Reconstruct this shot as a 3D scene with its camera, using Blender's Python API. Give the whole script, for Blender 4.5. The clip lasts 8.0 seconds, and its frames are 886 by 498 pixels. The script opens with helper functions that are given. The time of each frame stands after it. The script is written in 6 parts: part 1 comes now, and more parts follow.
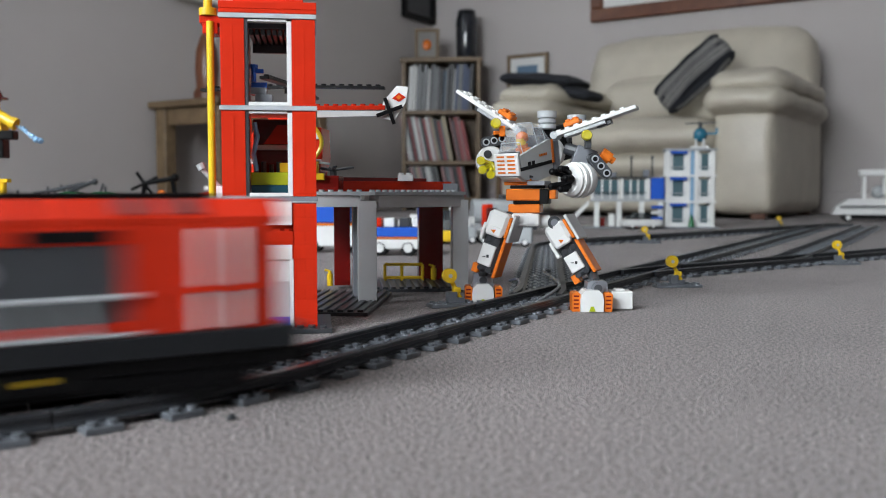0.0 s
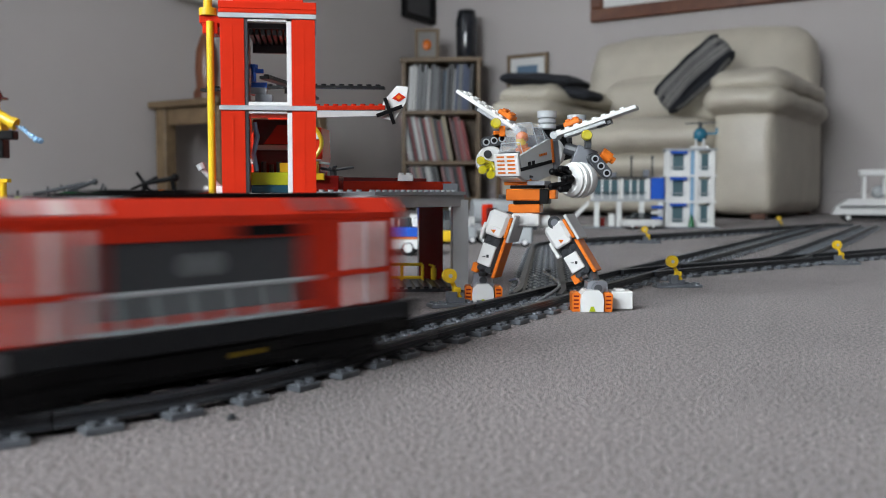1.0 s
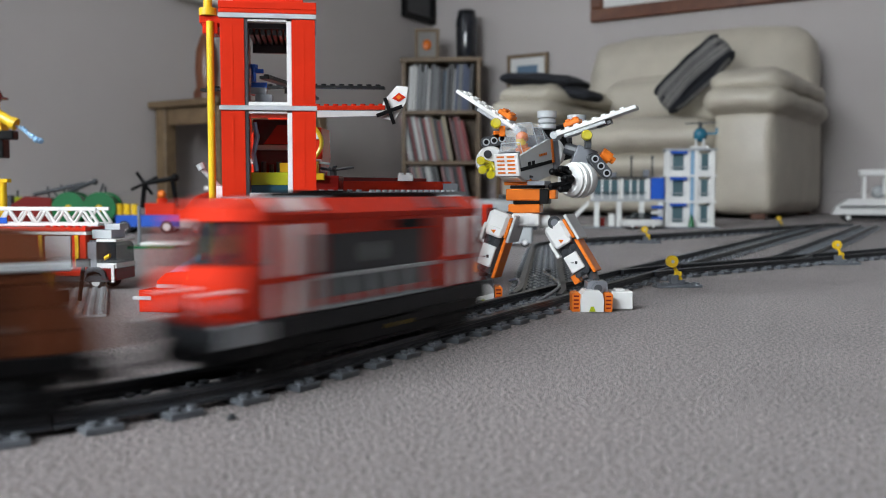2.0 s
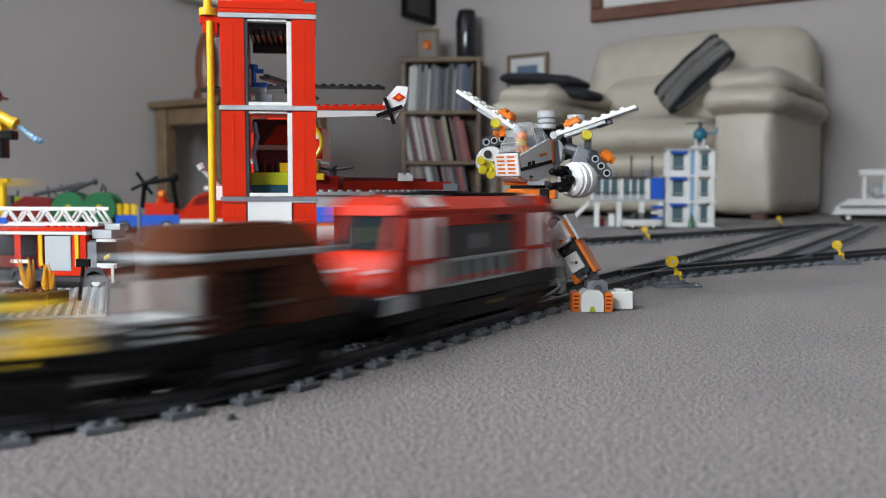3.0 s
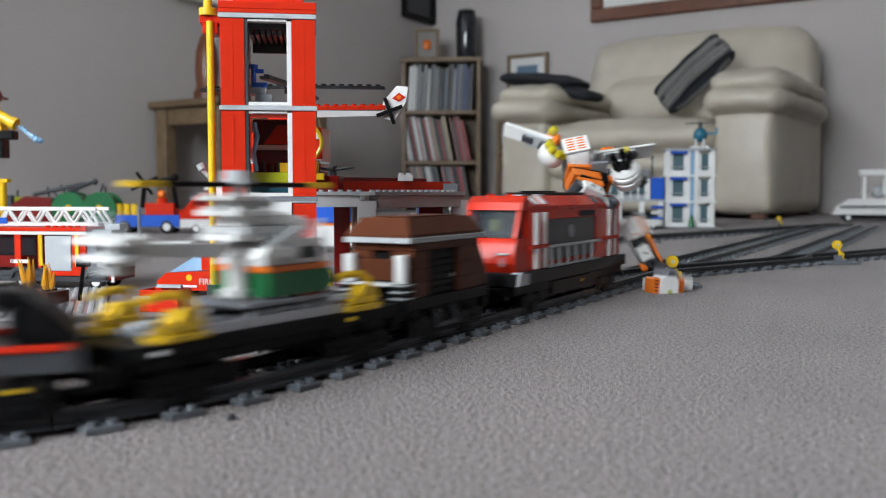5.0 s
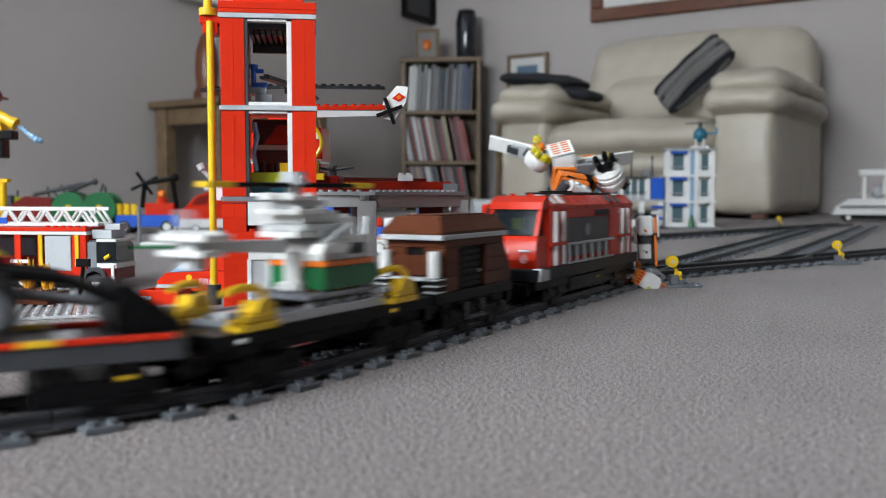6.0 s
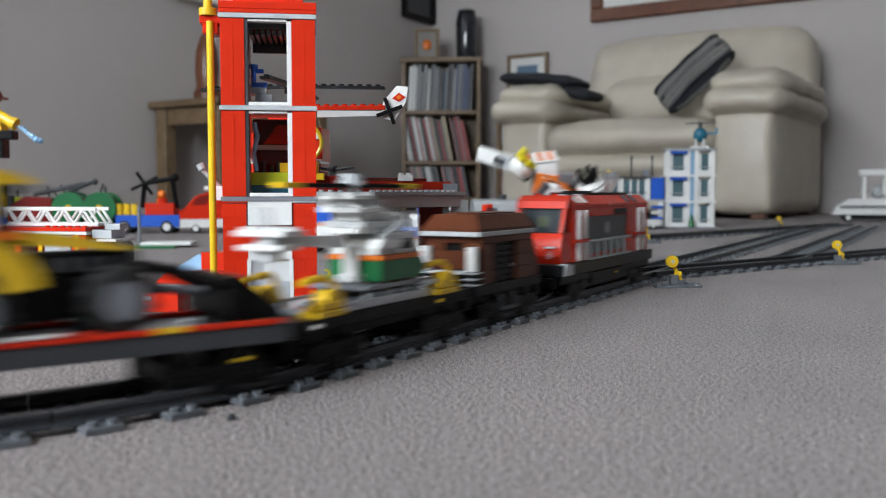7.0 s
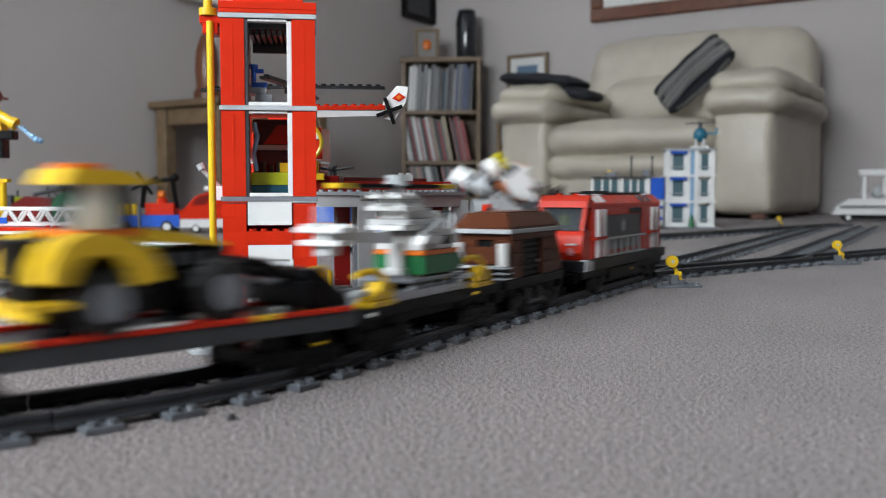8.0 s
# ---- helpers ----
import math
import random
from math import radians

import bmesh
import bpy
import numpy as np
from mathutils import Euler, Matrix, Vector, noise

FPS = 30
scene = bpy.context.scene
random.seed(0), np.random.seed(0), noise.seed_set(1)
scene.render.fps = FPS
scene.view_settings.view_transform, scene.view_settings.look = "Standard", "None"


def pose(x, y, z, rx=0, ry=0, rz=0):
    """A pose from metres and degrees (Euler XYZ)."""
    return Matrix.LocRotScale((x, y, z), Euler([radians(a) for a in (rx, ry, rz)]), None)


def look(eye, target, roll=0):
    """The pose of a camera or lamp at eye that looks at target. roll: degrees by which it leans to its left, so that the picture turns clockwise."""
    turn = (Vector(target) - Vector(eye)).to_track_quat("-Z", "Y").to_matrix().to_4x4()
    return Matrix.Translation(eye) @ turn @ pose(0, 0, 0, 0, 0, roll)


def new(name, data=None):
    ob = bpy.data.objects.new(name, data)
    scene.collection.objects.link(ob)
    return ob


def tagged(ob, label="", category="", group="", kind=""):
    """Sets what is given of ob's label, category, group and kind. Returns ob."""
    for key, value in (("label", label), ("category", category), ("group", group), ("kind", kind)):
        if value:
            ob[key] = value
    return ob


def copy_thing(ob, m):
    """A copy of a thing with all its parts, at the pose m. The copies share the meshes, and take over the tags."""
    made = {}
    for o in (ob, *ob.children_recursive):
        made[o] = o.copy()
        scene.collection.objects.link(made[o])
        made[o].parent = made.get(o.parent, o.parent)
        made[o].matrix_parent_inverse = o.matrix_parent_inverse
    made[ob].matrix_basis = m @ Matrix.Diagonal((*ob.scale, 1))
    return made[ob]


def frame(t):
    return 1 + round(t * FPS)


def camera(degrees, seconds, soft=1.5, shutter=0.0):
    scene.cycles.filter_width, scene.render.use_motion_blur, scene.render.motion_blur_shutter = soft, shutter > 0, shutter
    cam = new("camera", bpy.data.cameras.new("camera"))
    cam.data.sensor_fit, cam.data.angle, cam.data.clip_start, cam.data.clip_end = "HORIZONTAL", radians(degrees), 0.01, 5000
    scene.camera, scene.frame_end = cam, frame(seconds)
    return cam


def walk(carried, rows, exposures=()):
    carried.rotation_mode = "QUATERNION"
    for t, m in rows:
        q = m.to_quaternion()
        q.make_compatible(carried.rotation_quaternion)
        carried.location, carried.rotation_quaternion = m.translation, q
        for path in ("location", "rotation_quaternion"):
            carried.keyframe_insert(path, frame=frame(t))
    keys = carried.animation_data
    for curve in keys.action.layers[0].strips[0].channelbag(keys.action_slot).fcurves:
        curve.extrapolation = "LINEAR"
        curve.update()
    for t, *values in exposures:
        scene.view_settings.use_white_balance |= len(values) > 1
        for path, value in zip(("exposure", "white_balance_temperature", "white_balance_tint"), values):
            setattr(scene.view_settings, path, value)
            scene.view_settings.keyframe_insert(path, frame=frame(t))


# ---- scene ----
# camera: low over the carpet, standing still
cam = camera(52.2, 8.0, soft=1.0, shutter=7.0)
EYE = (0.0, 0.0, 0.0980)
TILT = math.degrees(math.atan(101 / 1600))
walk(cam, [(0.0, pose(*EYE, 90 - TILT, 0, 0)), (8.0, pose(*EYE, 90 - TILT, 0, 0))])
cam.data.dof.use_dof = True
cam.data.dof.focus_distance = 0.72
cam.data.dof.aperture_fstop = 10.0

# room axes: x along the sofa wall, y towards it
ROOM = Matrix.Rotation(math.atan2(-0.545, 0.839), 4, "Z")
WEST, EAST, NORTH, SOUTH, TOP = -2.85, 4.2, 4.28, -1.9, 2.4

# daylight: overcast sky through two windows
world = bpy.data.worlds.new("sky")
scene.world = world
world.use_nodes = True
sky = world.node_tree.nodes.new("ShaderNodeTexSky")
sky.sky_type, sky.sun_disc, sky.sun_elevation, sky.sun_rotation = "NISHITA", False, radians(40), radians(200)
world.node_tree.links.new(sky.outputs[0], world.node_tree.nodes["Background"].inputs[0])
world.node_tree.nodes["Background"].inputs[1].default_value = 0.12
sun = new("sun", bpy.data.lights.new("sun", "SUN"))
sun.data.energy, sun.data.angle, sun.data.color = 0.8, radians(12), (1, 0.97, 0.92)
sun.matrix_world = look((-2, -4, 6), (0, 1, 0))


def window_lamp(name, centre, target, wide, high, watts):
    lamp = new(name, bpy.data.lights.new(name, "AREA"))
    lamp.data.shape, lamp.data.size, lamp.data.size_y, lamp.data.energy = "RECTANGLE", wide, high, watts
    lamp.data.color = (0.86, 0.935, 1.0)
    lamp.matrix_world = ROOM @ look(centre, target)


window_lamp("window_light_south", (-0.75, SOUTH - 0.06, 1.45), (-0.35, 0.0, 0.55), 2.0, 1.3, 135)
window_lamp("window_light_west", (WEST - 0.06, 2.75, 1.4), (0.0, 2.75, 1.2), 0.6, 1.0, 8)
scene.view_settings.exposure = 0.0


# ---- materials ----
def material(name, colour, rough=0.5, metal=0.0, grain=0.0, grain_size=200.0, bump=0.0, bump_size=300.0, second=None, spot=4.0,
             transmission=0.0, coat=0.0, alpha=1.0, vary=0.0):
    m = bpy.data.materials.new(name)
    m.use_nodes = True
    nt = m.node_tree
    b = nt.nodes["Principled BSDF"]
    b.inputs["Roughness"].default_value = rough
    b.inputs["Metallic"].default_value = metal
    b.inputs["Transmission Weight"].default_value = transmission
    b.inputs["Coat Weight"].default_value = coat
    b.inputs["Alpha"].default_value = alpha
    b.inputs["Base Color"].default_value = (*colour, 1)
    tc = nt.nodes.new("ShaderNodeTexCoord")
    last = None
    if grain or second:
        other = second or tuple(c * (1 - grain) for c in colour)
        n1 = nt.nodes.new("ShaderNodeTexNoise")
        n1.inputs["Scale"].default_value, n1.inputs["Detail"].default_value = grain_size, 4
        n2 = nt.nodes.new("ShaderNodeTexNoise")
        n2.inputs["Scale"].default_value, n2.inputs["Detail"].default_value = spot, 3
        for n in (n1, n2):
            nt.links.new(tc.outputs["Object"], n.inputs["Vector"])
        add = nt.nodes.new("ShaderNodeMath")
        add.operation = "ADD"
        nt.links.new(n1.outputs["Fac"], add.inputs[0])
        nt.links.new(n2.outputs["Fac"], add.inputs[1])
        ramp = nt.nodes.new("ShaderNodeMapRange")
        ramp.inputs["From Min"].default_value, ramp.inputs["From Max"].default_value = 0.75, 1.25
        nt.links.new(add.outputs[0], ramp.inputs["Value"])
        mix = nt.nodes.new("ShaderNodeMix")
        mix.data_type = "RGBA"
        mix.inputs[6].default_value, mix.inputs[7].default_value = (*colour, 1), (*other, 1)
        nt.links.new(ramp.outputs[0], mix.inputs[0])
        last = mix.outputs[2]
    if vary:
        info = nt.nodes.new("ShaderNodeObjectInfo")
        hsv = nt.nodes.new("ShaderNodeHueSaturation")
        mr = nt.nodes.new("ShaderNodeMapRange")
        mr.inputs["To Min"].default_value, mr.inputs["To Max"].default_value = 1 - vary, 1 + vary
        nt.links.new(info.outputs["Random"], mr.inputs["Value"])
        nt.links.new(mr.outputs[0], hsv.inputs["Value"])
        hsv.inputs["Color"].default_value = (*colour, 1)
        if last:
            nt.links.new(last, hsv.inputs["Color"])
        last = hsv.outputs[0]
    if last:
        nt.links.new(last, b.inputs["Base Color"])
    if bump:
        n3 = nt.nodes.new("ShaderNodeTexNoise")
        n3.inputs["Scale"].default_value, n3.inputs["Detail"].default_value = bump_size, 5
        nt.links.new(tc.outputs["Object"], n3.inputs["Vector"])
        bp = nt.nodes.new("ShaderNodeBump")
        bp.inputs["Strength"].default_value, bp.inputs["Distance"].default_value = bump, 0.002
        nt.links.new(n3.outputs["Fac"], bp.inputs["Height"])
        nt.links.new(bp.outputs[0], b.inputs["Normal"])
    return m


def plastic(name, colour, rough=0.22):
    return material(name, colour, rough=rough, grain=0.07, grain_size=60, spot=25, bump=0.02, bump_size=120, vary=0.04)


def duller(m, level):
    m.node_tree.nodes["Principled BSDF"].inputs["Specular IOR Level"].default_value = level


RED = plastic("red_plastic", (0.56, 0.026, 0.008))
duller(RED, 0.25)
DARK_RED = plastic("dark_red_plastic", (0.17, 0.008, 0.006))
WHITE = plastic("white_plastic", (0.72, 0.72, 0.70))
LIGHT_GREY = plastic("light_grey_plastic", (0.42, 0.44, 0.45))
# brighter copy of light grey, with the garage front's missing light in its colour
LIT_GREY = plastic("lit_grey_plastic", (0.52, 0.53, 0.53))
MID_GREY = plastic("mid_grey_plastic", (0.20, 0.21, 0.23))
DARK_GREY = plastic("dark_grey_plastic", (0.05, 0.053, 0.058), 0.32)
RAIL = plastic("rail_grey_plastic", (0.035, 0.037, 0.042), 0.32)
SLEEPER = plastic("sleeper_grey_plastic", (0.12, 0.13, 0.145), 0.28)
BLACK = plastic("black_plastic", (0.004, 0.004, 0.0045), 0.4)
duller(BLACK, 0.15)
duller(DARK_GREY, 0.35)
duller(RAIL, 0.35)
RUBBER = material("black_rubber", (0.010, 0.010, 0.010), rough=0.7, grain=0.2, bump=0.1)
YELLOW = plastic("yellow_plastic", (0.74, 0.47, 0.02))
ORANGE = plastic("orange_plastic", (0.72, 0.17, 0.018))
BROWN = plastic("reddish_brown_plastic", (0.092, 0.027, 0.011), 0.34)
duller(BROWN, 0.15)
GREEN = plastic("green_plastic", (0.012, 0.14, 0.045))
LIME = plastic("lime_plastic", (0.42, 0.5, 0.02))
BLUE = plastic("blue_plastic", (0.02, 0.10, 0.50))
TEAL = plastic("dark_teal_plastic", (0.02, 0.10, 0.14))
SILVER = material("silver_plastic", (0.45, 0.46, 0.48), rough=0.3, metal=0.6, grain=0.1)
CLEAR = material("clear_plastic", (0.75, 0.8, 0.85), rough=0.05, alpha=0.22)
CLEAR_BLUE = material("clear_blue_plastic", (0.35, 0.6, 0.85), rough=0.08, alpha=0.6)
CLEAR_ORANGE = material("clear_orange_plastic", (0.85, 0.42, 0.03), rough=0.08, alpha=0.5)
CLEAR_YELLOW = material("clear_yellow_plastic", (0.72, 0.62, 0.02), rough=0.08, alpha=0.58)
SMOKE = material("smoked_clear_plastic", (0.02, 0.03, 0.034), rough=0.12, alpha=0.5)
duller(SMOKE, 0.12)
WALL_PAINT = material("grey_white_wall_paint", (0.485, 0.452, 0.434), rough=0.85, grain=0.05, grain_size=2.5, spot=0.8, bump=0.05, bump_size=260)
CEILING_PAINT = material("white_ceiling_paint", (0.66, 0.655, 0.65), rough=0.9, grain=0.04, grain_size=3)
OAK = material("oak_wood", (0.21, 0.14, 0.075), rough=0.5, second=(0.13, 0.085, 0.045), grain_size=30, spot=6, bump=0.1, bump_size=90)
DARK_WOOD = material("red_brown_stained_wood", (0.16, 0.055, 0.022), rough=0.35, second=(0.10, 0.03, 0.013), grain_size=25, spot=5, bump=0.08)
LEATHER = material("cream_leather", (0.53, 0.485, 0.395), rough=0.42, second=(0.45, 0.41, 0.335), grain_size=9, spot=3, bump=0.25, bump_size=140)
FABRIC = material("grey_woven_fabric", (0.16, 0.155, 0.15), rough=0.95, grain=0.35, grain_size=300, bump=0.4, bump_size=500)
FABRIC_DARK = material("dark_navy_fabric", (0.02, 0.022, 0.03), rough=0.9, grain=0.3, grain_size=300, bump=0.3)
FABRIC_PALE = material("pale_grey_fabric", (0.30, 0.29, 0.27), rough=0.95, grain=0.3, grain_size=300, bump=0.4, bump_size=500)
PAPER = material("white_paper", (0.7, 0.7, 0.68), rough=0.7, grain=0.06)
GLASS = material("window_glass", (1, 1, 1), rough=0.0, transmission=1.0)
DARK_GLASS = material("dark_glass", (0.012, 0.014, 0.02), rough=0.12, coat=0.4, grain=0.2, grain_size=12)


def carpet_material():
    m = bpy.data.materials.new("taupe_loop_carpet")
    m.use_nodes = True
    nt = m.node_tree
    b = nt.nodes["Principled BSDF"]
    b.inputs["Roughness"].default_value = 0.95
    b.inputs["Sheen Weight"].default_value = 0.25
    tc = nt.nodes.new("ShaderNodeTexCoord")

    def noise_at(scale, detail):
        n = nt.nodes.new("ShaderNodeTexNoise")
        n.inputs["Scale"].default_value, n.inputs["Detail"].default_value = scale, detail
        nt.links.new(tc.outputs["Object"], n.inputs["Vector"])
        return n.outputs["Fac"]
    fine, pile, patch = noise_at(800, 4), noise_at(420, 2), noise_at(7, 3)
    mix = nt.nodes.new("ShaderNodeMix")
    mix.data_type = "RGBA"
    mix.inputs[6].default_value, mix.inputs[7].default_value = (0.022, 0.0170, 0.0162, 1), (0.366, 0.300, 0.287, 1)
    a = nt.nodes.new("ShaderNodeMath")
    a.operation = "ADD"
    nt.links.new(fine, a.inputs[0])
    nt.links.new(pile, a.inputs[1])
    r = nt.nodes.new("ShaderNodeMapRange")
    r.inputs["From Min"].default_value, r.inputs["From Max"].default_value = 0.83, 1.17
    nt.links.new(a.outputs[0], r.inputs["Value"])
    nt.links.new(r.outputs[0], mix.inputs[0])
    hsv = nt.nodes.new("ShaderNodeHueSaturation")
    pr = nt.nodes.new("ShaderNodeMapRange")
    pr.inputs["From Min"].default_value, pr.inputs["From Max"].default_value = 0.3, 0.7
    pr.inputs["To Min"].default_value, pr.inputs["To Max"].default_value = 0.88, 1.1
    nt.links.new(patch, pr.inputs["Value"])
    nt.links.new(pr.outputs[0], hsv.inputs["Value"])
    nt.links.new(mix.outputs[2], hsv.inputs["Color"])
    nt.links.new(hsv.outputs[0], b.inputs["Base Color"])
    bp = nt.nodes.new("ShaderNodeBump")
    bp.inputs["Strength"].default_value, bp.inputs["Distance"].default_value = 0.9, 0.003
    nt.links.new(a.outputs[0], bp.inputs["Height"])
    nt.links.new(bp.outputs[0], b.inputs["Normal"])
    return m


CARPET = carpet_material()


# ---- mesh building, in millimetres ----
class Build:
    def __init__(self):
        self.bm = bmesh.new()

    def paint(self, i):
        """Gives the faces built since the last call the material of slot i."""
        for f in self.bm.faces:
            if not f.tag:
                f.material_index, f.tag = i, True
        return self

    def put(self, verts, faces, m=None):
        vs = [self.bm.verts.new(m @ Vector(v) if m else v) for v in verts]
        for f in faces:
            try:
                self.bm.faces.new([vs[i] for i in f])
            except ValueError:
                pass
        return self

    def box(self, x0, x1, y0, y1, z0, z1, c=0.25, m=None):
        """A box with chamfered edges."""
        cx, cy, cz = (x0 + x1) / 2, (y0 + y1) / 2, (z0 + z1) / 2
        h = [abs(x1 - x0) / 2, abs(y1 - y0) / 2, abs(z1 - z0) / 2]
        c = min(c, *(k * 0.45 for k in h))
        verts, index = [], {}
        for sx in (-1, 1):
            for sy in (-1, 1):
                for sz in (-1, 1):
                    s = (sx, sy, sz)
                    for a in range(3):
                        index[s, a] = len(verts)
                        p = [s[k] * (h[k] if k == a else h[k] - c) for k in range(3)]
                        verts.append((cx + p[0], cy + p[1], cz + p[2]))
        faces = []
        for a in range(3):
            b, d = (a + 1) % 3, (a + 2) % 3

            def corner(va, vb, vd):
                s = [0, 0, 0]
                s[a], s[b], s[d] = va, vb, vd
                return tuple(s)
            for va in (-1, 1):
                faces.append([index[corner(va, vb, vd), a] for vb, vd in ((-1, -1), (1, -1), (1, 1), (-1, 1))])
            for vb in (-1, 1):
                for vd in (-1, 1):
                    p, q = corner(-1, vb, vd), corner(1, vb, vd)
                    faces.append([index[p, b], index[q, b], index[q, d], index[p, d]])
        for sx in (-1, 1):
            for sy in (-1, 1):
                for sz in (-1, 1):
                    faces.append([index[(sx, sy, sz), a] for a in range(3)])
        return self.put(verts, faces, m)

    def cyl(self, x, y, z, r, h, axis="z", n=16, r2=None, m=None):
        """A cylinder or cone from (x, y, z) along an axis."""
        r2 = r if r2 is None else r2
        verts = []
        for k, rr in ((0, r), (h, r2)):
            for i in range(n):
                a = 2 * math.pi * i / n
                p = (rr * math.cos(a), rr * math.sin(a), k)
                p = {"z": p, "x": (p[2], p[0], p[1]), "y": (p[0], p[2], p[1])}[axis]
                verts.append((x + p[0], y + p[1], z + p[2]))
        faces = [[i, (i + 1) % n, n + (i + 1) % n, n + i] for i in range(n)] + [list(range(n)), list(range(n, 2 * n))]
        return self.put(verts, faces, m)

    def studs(self, xs, ys, z, m=None, n=10):
        for x in xs:
            for y in ys:
                self.cyl(x, y, z, 2.4, 1.7, n=n, m=m)
        return self

    def rod(self, a, b, r, n=8, r2=None):
        a, b = Vector(a), Vector(b)
        d = b - a
        m = Matrix.Translation(a) @ d.to_track_quat("Z", "Y").to_matrix().to_4x4()
        return self.cyl(0, 0, 0, r, d.length, n=n, r2=r2, m=m)

    def tube(self, points, r, n=8):
        for a, b in zip(points, points[1:]):
            self.rod(a, b, r, n)
        for p in points[1:-1]:
            self.ball(p, r, 1)
        return self

    def ball(self, c, r, level=2, scale=(1, 1, 1), m=None):
        mm = Matrix.Translation(c) @ Matrix.Diagonal((*scale, 1))
        bmesh.ops.create_icosphere(self.bm, subdivisions=level, radius=r, matrix=(m @ mm) if m else mm)
        return self

    def prism(self, outline, y0, y1, m=None):
        """An outline in x, z drawn out from y0 to y1."""
        n = len(outline)
        verts = [(x, y0, z) for x, z in outline] + [(x, y1, z) for x, z in outline]
        faces = [list(range(n)), list(range(n, 2 * n))] + [[i, (i + 1) % n, n + (i + 1) % n, n + i] for i in range(n)]
        return self.put(verts, faces, m)

    def lathe(self, profile, x=0, y=0, z=0, n=20, m=None, axis="z"):
        """A profile of (radius, height) turned round an axis."""
        verts = []
        for r, h in profile:
            for i in range(n):
                a = 2 * math.pi * i / n
                p = (r * math.cos(a), r * math.sin(a), h)
                p = {"z": p, "x": (p[2], p[0], p[1]), "y": (p[0], p[2], p[1])}[axis]
                verts.append((x + p[0], y + p[1], z + p[2]))
        k = len(profile)
        faces = [[j * n + i, j * n + (i + 1) % n, (j + 1) * n + (i + 1) % n, (j + 1) * n + i] for j in range(k - 1) for i in range(n)]
        return self.put(verts, faces + [list(range(n)), list(range((k - 1) * n, k * n))], m)

    def tilt(self, m):
        """Turns all that is built so far."""
        bmesh.ops.transform(self.bm, matrix=m, verts=self.bm.verts)
        return self

    def mesh(self, name, mat, smooth=35, scale=0.001):
        bmesh.ops.scale(self.bm, vec=(scale,) * 3, verts=self.bm.verts)
        bmesh.ops.recalc_face_normals(self.bm, faces=self.bm.faces)
        me = bpy.data.meshes.new(name)
        self.bm.to_mesh(me)
        self.bm.free()
        if smooth:
            me.shade_smooth()
            me.set_sharp_from_angle(angle=radians(smooth))
        for one in mat if isinstance(mat, (list, tuple)) else (mat,):
            me.materials.append(one)
        return me

    def part(self, name, mat, parent=None, label="", smooth=35, scale=0.001):
        ob = new(name, self.mesh(name, mat, smooth, scale))
        if parent:
            ob.parent = parent
        if label:
            tagged(ob, label)
        return ob


def thing(name, label, category, m=None, group="", kind=""):
    ob = tagged(new(name), label, category, group, kind)
    if m:
        ob.matrix_basis = m
    return ob


def solid(name, mat, label, category, kind="structure"):
    def finish(b, m=None, scale=1.0, smooth=35):
        ob = tagged(b.part(name, mat, None, "", smooth, scale), label, category, "", kind)
        if m:
            ob.matrix_basis = m
        return ob
    return finish


def mm(v):
    return v * 0.001


def turned(x, y, deg, z=0.0):
    """A pose on the floor, millimetres and degrees."""
    return pose(x * 0.001, y * 0.001, z * 0.001, 0, 0, deg)
